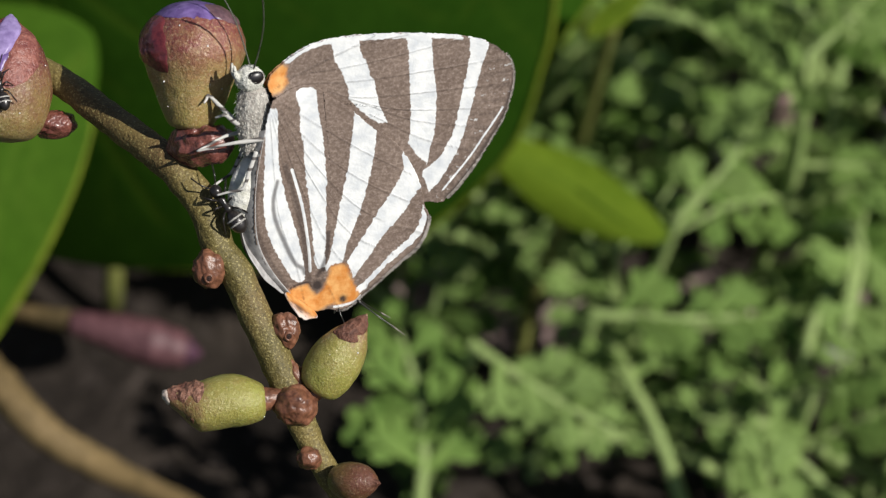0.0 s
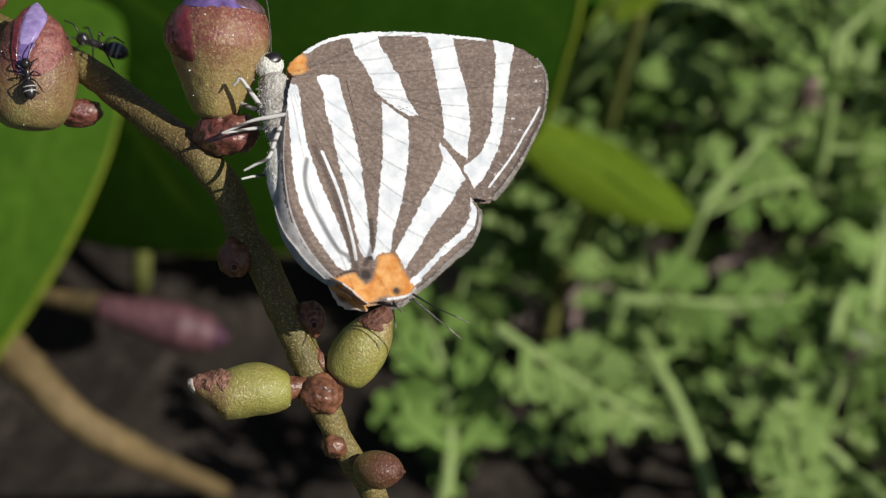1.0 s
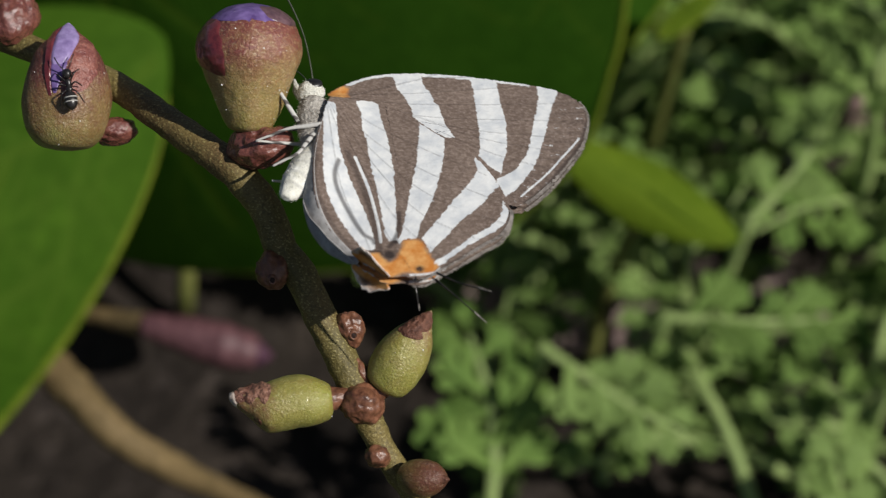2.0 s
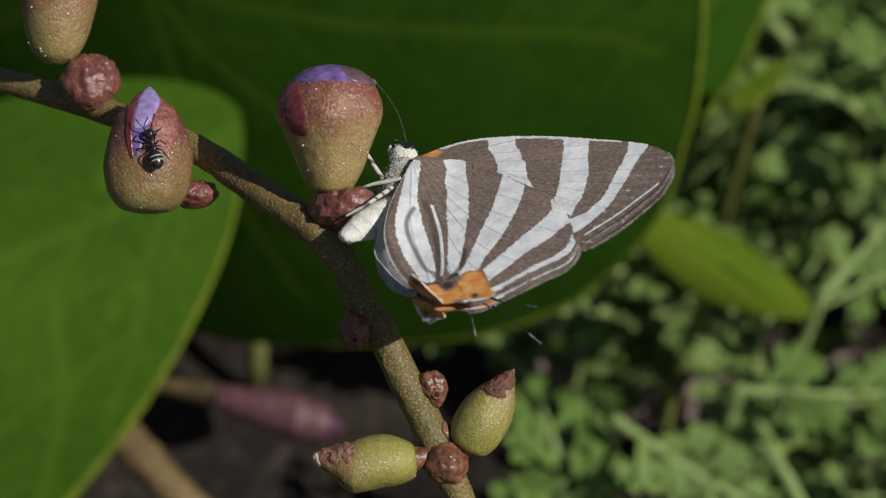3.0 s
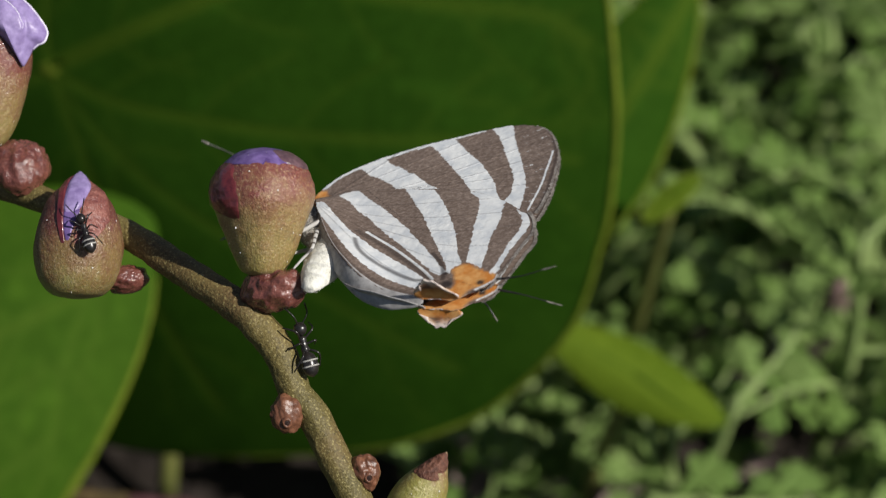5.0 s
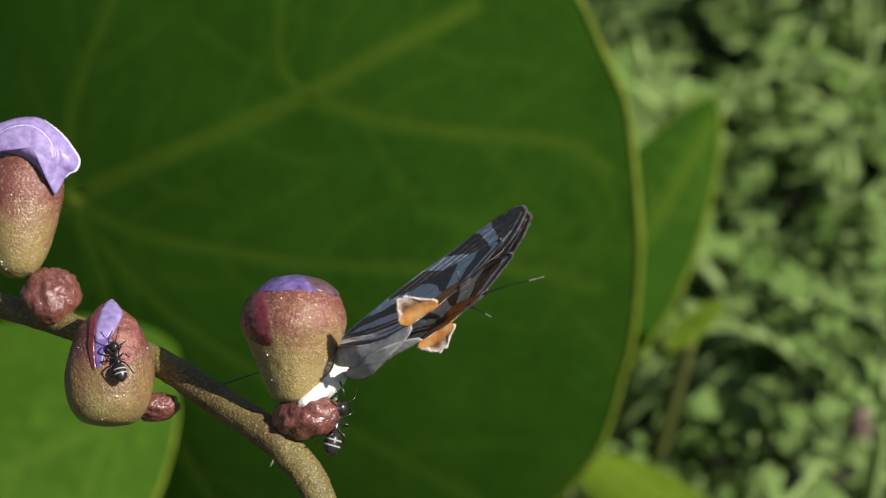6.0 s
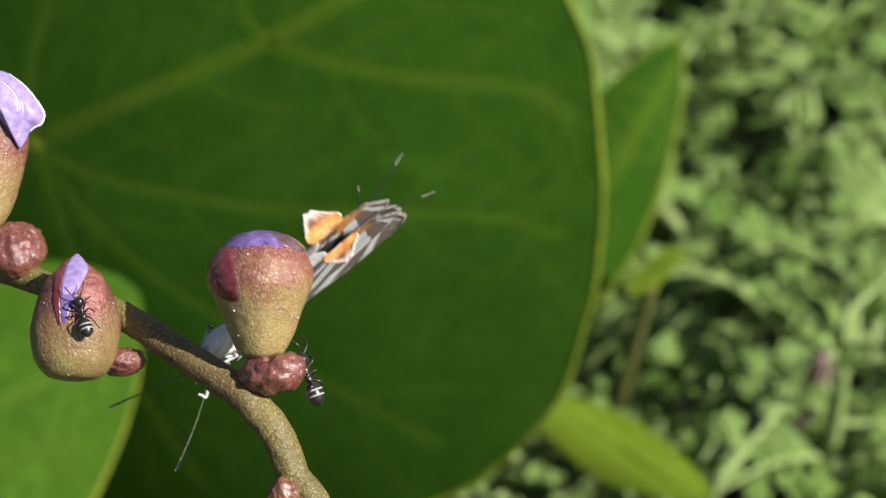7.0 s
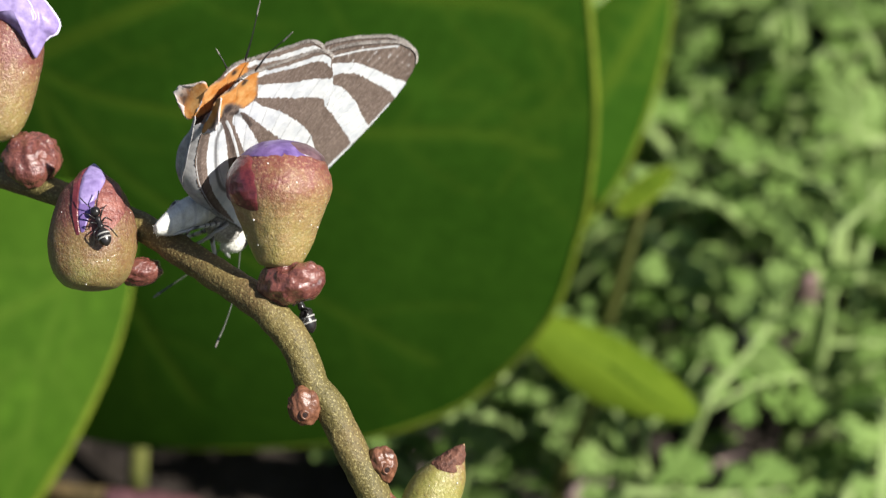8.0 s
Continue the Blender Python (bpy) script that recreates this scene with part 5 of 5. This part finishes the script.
weeds()
for frond_base, frond_tip in (((20, -17.5, -172), (38.9, -28, -168)), ((13.5, -40, -174), (10.9, -16, -176)), ((36, -14, -176), (58, -13.5, -176)), ((66, -36, -172), (50, -27, -172)), ((48, -2, -182), (60, 14, -186))):
    lying_frond("green weed with one long lobed leaf on a pale rib", frond_base, frond_tip, random.Random(int(frond_tip[0])))


def litter():
    """Curled dry leaves, a pale petal and grey pebbles on the soil."""
    rng = random.Random(4)
    petal = put_part("fallen_petal", lathe([(0.1, -1), (0.6, -0.8), (1, 0.1), (0.8, 0.8), (0.05, 1)], 18, 18, 0.3, 0.25, 60), PINK_PALE, None, None, "", 4.2 * MM)
    petal.matrix_basis = VIEW @ pose(66.5 * MM, 13 * MM, -206 * MM, -20, 10, 10) @ Matrix.Diagonal((0.62, 1, 1.5, 1))
    tagged(petal, "pale pink fallen petal caught in the weeds", "petal")

    def curled(seed):
        r = random.Random(seed)
        verts, faces = [], []
        for i in range(9):
            f = i / 8
            half = 0.42 * math.sin(math.pi * (0.08 + 0.86 * f)) * r.uniform(0.85, 1.1)
            for k in range(5):
                s = (k - 2) / 2
                verts.append((s * half, f - 0.5, 0.5 * half * s * s + 0.18 * math.sin(f * 5 + seed) + 0.06 * s))
        for i in range(8):
            for k in range(4):
                a = i * 5 + k
                faces.append((a, a + 1, a + 6, a + 5))
        n = len(verts)
        verts += [(x, y, z - 0.03) for x, y, z in verts]
        faces += [tuple(n + q for q in reversed(f)) for f in faces]
        return np.array(verts), faces

    for k in range(34):
        x, y = rng.uniform(0.012, 0.115), rng.uniform(0.12, 0.29)
        d = put_part("dry_leaf", curled(k), LITTER, None, None, "", rng.uniform(8, 16) * MM)
        d.matrix_basis = pose(x, y, 0.006, rng.uniform(-25, 25), rng.uniform(-25, 25), rng.uniform(0, 360))
        tagged(d, "curled grey-pink dead leaf on the soil", "dead leaf", "dead leaves on the soil")
    for k in range(16):
        x, y = rng.uniform(0.012, 0.115), rng.uniform(0.12, 0.29)
        p = put_part("pebble", lathe([(0.1, -1), (0.7, -0.8), (1, 0), (0.7, 0.7), (0.05, 1)], 14, 12, 0.8, 0.3, 70 + k), PEBBLE, None, None, "", rng.uniform(2, 4.5) * MM)
        p.matrix_basis = pose(x, y, 0.004, rng.uniform(-25, 25), rng.uniform(60, 120), rng.uniform(0, 360))
        tagged(p, "small grey pebble lying on the soil", "stone", "pebbles on the soil")


LITTER = mottled("dead_leaf", (0.16, 0.11, 0.10), (0.36, 0.27, 0.25), 180, 0.8, 0.2, 0.4, 0.0004)
litter()


# ---- what moves ----
# seconds, place in view space in millimetres, turns in degrees, the hindwings' turn against the forewings, the abdomen's curl
FLY_ROWS = [
    (0, -2.71, 7.31, 3.27, 22.1, -3.6, 18.4, 4.9, 14),
    (0.5, -2.92, 7.16, 1.84, 10.3, -0.9, 15.0, -1.8, 4),
    (1, -2.95, 7.37, 1.82, -23.0, 0.6, 8.1, 4.2, 0),
    (1.2, -2.95, 7.34, 1.82, -23.0, 0.6, 7.1, 4.2, 10),
    (2.3, -2.80, 6.21, -0.42, -56.7, 6.7, -9.0, 2.7, 32),
    (2.5, -2.36, 5.67, -0.39, -62.1, 8.8, -17.9, 2.2, 42),
    (3, -2.48, 6.73, -1.54, -52.5, 1.9, -14.4, 0.8, 36),
    (3.5, -2.85, 8.09, -1.85, -39.6, 0.0, -1.2, 2.2, 31),
    (4, -4.15, 9.28, -2.0, -26.4, -6.1, 1.9, -1.1, 30),
    (4.2, -4.15, 9.35, -2.0, -26.4, -6.1, 1.9, -1.1, 29),
    (5.3, -5.33, 8.99, -3.95, -64.2, -29.4, 12.2, 0.4, 30),
    (5.5, -6.35, 8.40, -4.05, -69.7, -36.8, 16.4, -0.4, 42),
    (6, -5.84, 8.24, -5.0, -76.7, -37.2, 2.9, -3.9, 47),
    (6.3, -8.42, 9.85, -9.2, -83.2, -40.0, 21.5, -7.8, 46),
    (6.5, -8.64, 9.78, -12.0, -87.7, -31.0, 17.7, -8.0, 50),
    (6.7, -9.50, 10.68, -12.0, -80.0, -24.9, 18.0, -4.0, 46),
    (7.0, -10.42, 6.10, -12.0, -108.0, -36.0, 24.4, -7.4, 44),
    (7.2, -10.26, 6.28, -8.0, -127.9, -31.9, 30.8, 4.1, 40),
    (7.5, -10.71, 6.40, -8.0, -122.9, -39.0, 13.2, -0.8, 46),
    (8, -10.30, 8.55, -8.5, -108.2, -45.2, -9.6, -1.7, 46),
]


def splay_at(t, side):
    """Degrees by which each hindwing opens; it fans them as it turns."""
    near = (1.2, 1.0, 2.0, 1.2, 4.2, 7.0, 4.0, 5.0, 1.5, 1.2, 1.2, 1.0, -0.3, -0.3)
    far = (-0.8, -0.8, -0.8, -0.8, -2.0, -3.5, -1.0, -1.0, -0.5, 0.0, 1.2, 4.0, 2.3, 2.3)
    return float(np.interp(t, (0, 3.0, 3.5, 4.2, 5.3, 5.5, 6.0, 6.3, 6.5, 6.7, 7.0, 7.2, 7.5, 8), near if side < 0 else far))


def sway(lean):
    """The spike, leaning to the right by some degrees about a place on its stem."""
    return VIEW @ pose(-6 * MM, -4.6 * MM, 0) @ pose(0, 0, 0, 0, 0, -lean) @ pose(6 * MM, 4.6 * MM, 0)


def motions():
    # the spike leans over at first and swings back
    walk(SPIKE, [(t, sway(lean)) for t, lean in ((0, 2.3), (0.5, 2.2), (1.0, 2.3), (1.2, 2.1), (1.8, 1.0), (2.3, 0.1), (2.5, 0), (4, 0), (8, 0))])
    walk(BUTTERFLY, [(t, UPRIGHT @ pose(u * MM, -w * MM, v * MM, rx, ry, rz)) for t, u, v, w, rx, ry, rz, _, _ in FLY_ROWS])
    walk(ABDOMEN, [(t, pose(-0.45 * MM, 0, -4.3 * MM, 0, curl, 0)) for t, *_, curl in FLY_ROWS])
    for side, hind in HINDWINGS:
        walk(hind, [(t, pose(0, side * 0.25 * MM, 0, side * splay_at(t, side), swing, 0)) for t, *_, swing, _ in FLY_ROWS])
    ways = {-1: ((0, (-0.5, -2.0, 5.0)), (1.2, (-1.4, -3.0, 4.5)), (2.5, (-2.8, -2.2, 5.2)), (3, (-3.2, -1.2, 5.6)), (3.5, (-1.6, -2.6, 5.6)), (4.2, (-1.8, -3.0, 5.0)), (5.5, (-4.5, -2.4, 2.4)), (6.5, (-6.1, -1.6, 0.9)), (8, (-6.1, -1.6, 0.9))),
            1: ((0, (-2.2, 2.4, 5.0)), (3.5, (-2.2, 2.4, 5.0)), (4.2, (-2.6, 2.6, 4.6)), (5.5, (-5.0, 3.4, 2.4)), (6.5, (-6.2, 3.9, 0.9)), (8, (-6.2, 3.9, 0.9)))}
    for side, feeler in FEELERS:
        rows = []
        for t, d in ways[side]:
            rows.append((t, Matrix.Translation((0.1 * MM, side * 0.3 * MM, 0.6 * MM)) @ Vector((0, 0, 1)).rotation_difference(Vector(d).normalized()).to_matrix().to_4x4()))
        walk(feeler, rows)
    walk(BUD_ANT, [(t, VIEW @ pose(u * MM, v * MM, w * MM, -12, 0, rz)) for t, u, v, w, rz in
                   ((0, -18.9, 7.7, -1.90, 15), (1.2, -18.8, 7.7, -1.90, 10), (2.5, -18.7, 7.95, -1.90, 12), (4, -18.7, 7.95, -1.90, 25), (6, -18.6, 7.85, -1.90, 15), (8, -18.7, 7.85, -1.90, 20))])
    walk(STEM_ANT, [(t, VIEW @ pose(u * MM, v * MM, w * MM, 0, ry, rz)) for t, u, v, w, ry, rz in
                    ((0, -5.4, 0.7, 1.2, 0, 35), (0.5, -8.9, 3.2, 0.9, -20, 60), (0.8, -13, 5.6, 0.6, 0, 60), (1.0, -15.0, 9.6, -5.0, 30, 70), (1.2, -19, 11, -7, 40, 65), (2.3, -40, 16, -19, 40, 65), (8, -56, 21, -24, 40, 65))])
    walk(NODE_ANT, [(t, VIEW @ pose(u * MM, v * MM, w * MM, 0, ry, rz)) for t, u, v, w, ry, rz in
                    ((0, 0.5, -22, -5, 40, 20), (3.5, -1.0, -12, -2, 40, 20), (4.2, -4.7, -2.2, 0.6, 40, 20), (5.0, -5.6, 0.9, 0.6, 35, 15), (5.3, -5.7, 2.1, 0.6, 30, 5), (5.5, -5.75, 2.6, 0.6, 30, 15), (6, -5.6, 3.9, 0.6, 50, -15),
                     (6.5, -5.4, 4.3, 0.2, 50, 10), (7.0, -5.4, 4.0, 0, 60, 20), (7.2, -5.6, 3.4, -0.6, 70, 20), (7.5, -6.6, 3.2, -1.8, 80, 20), (8, -7.0, 3.0, -2.2, 80, 20))])


motions()
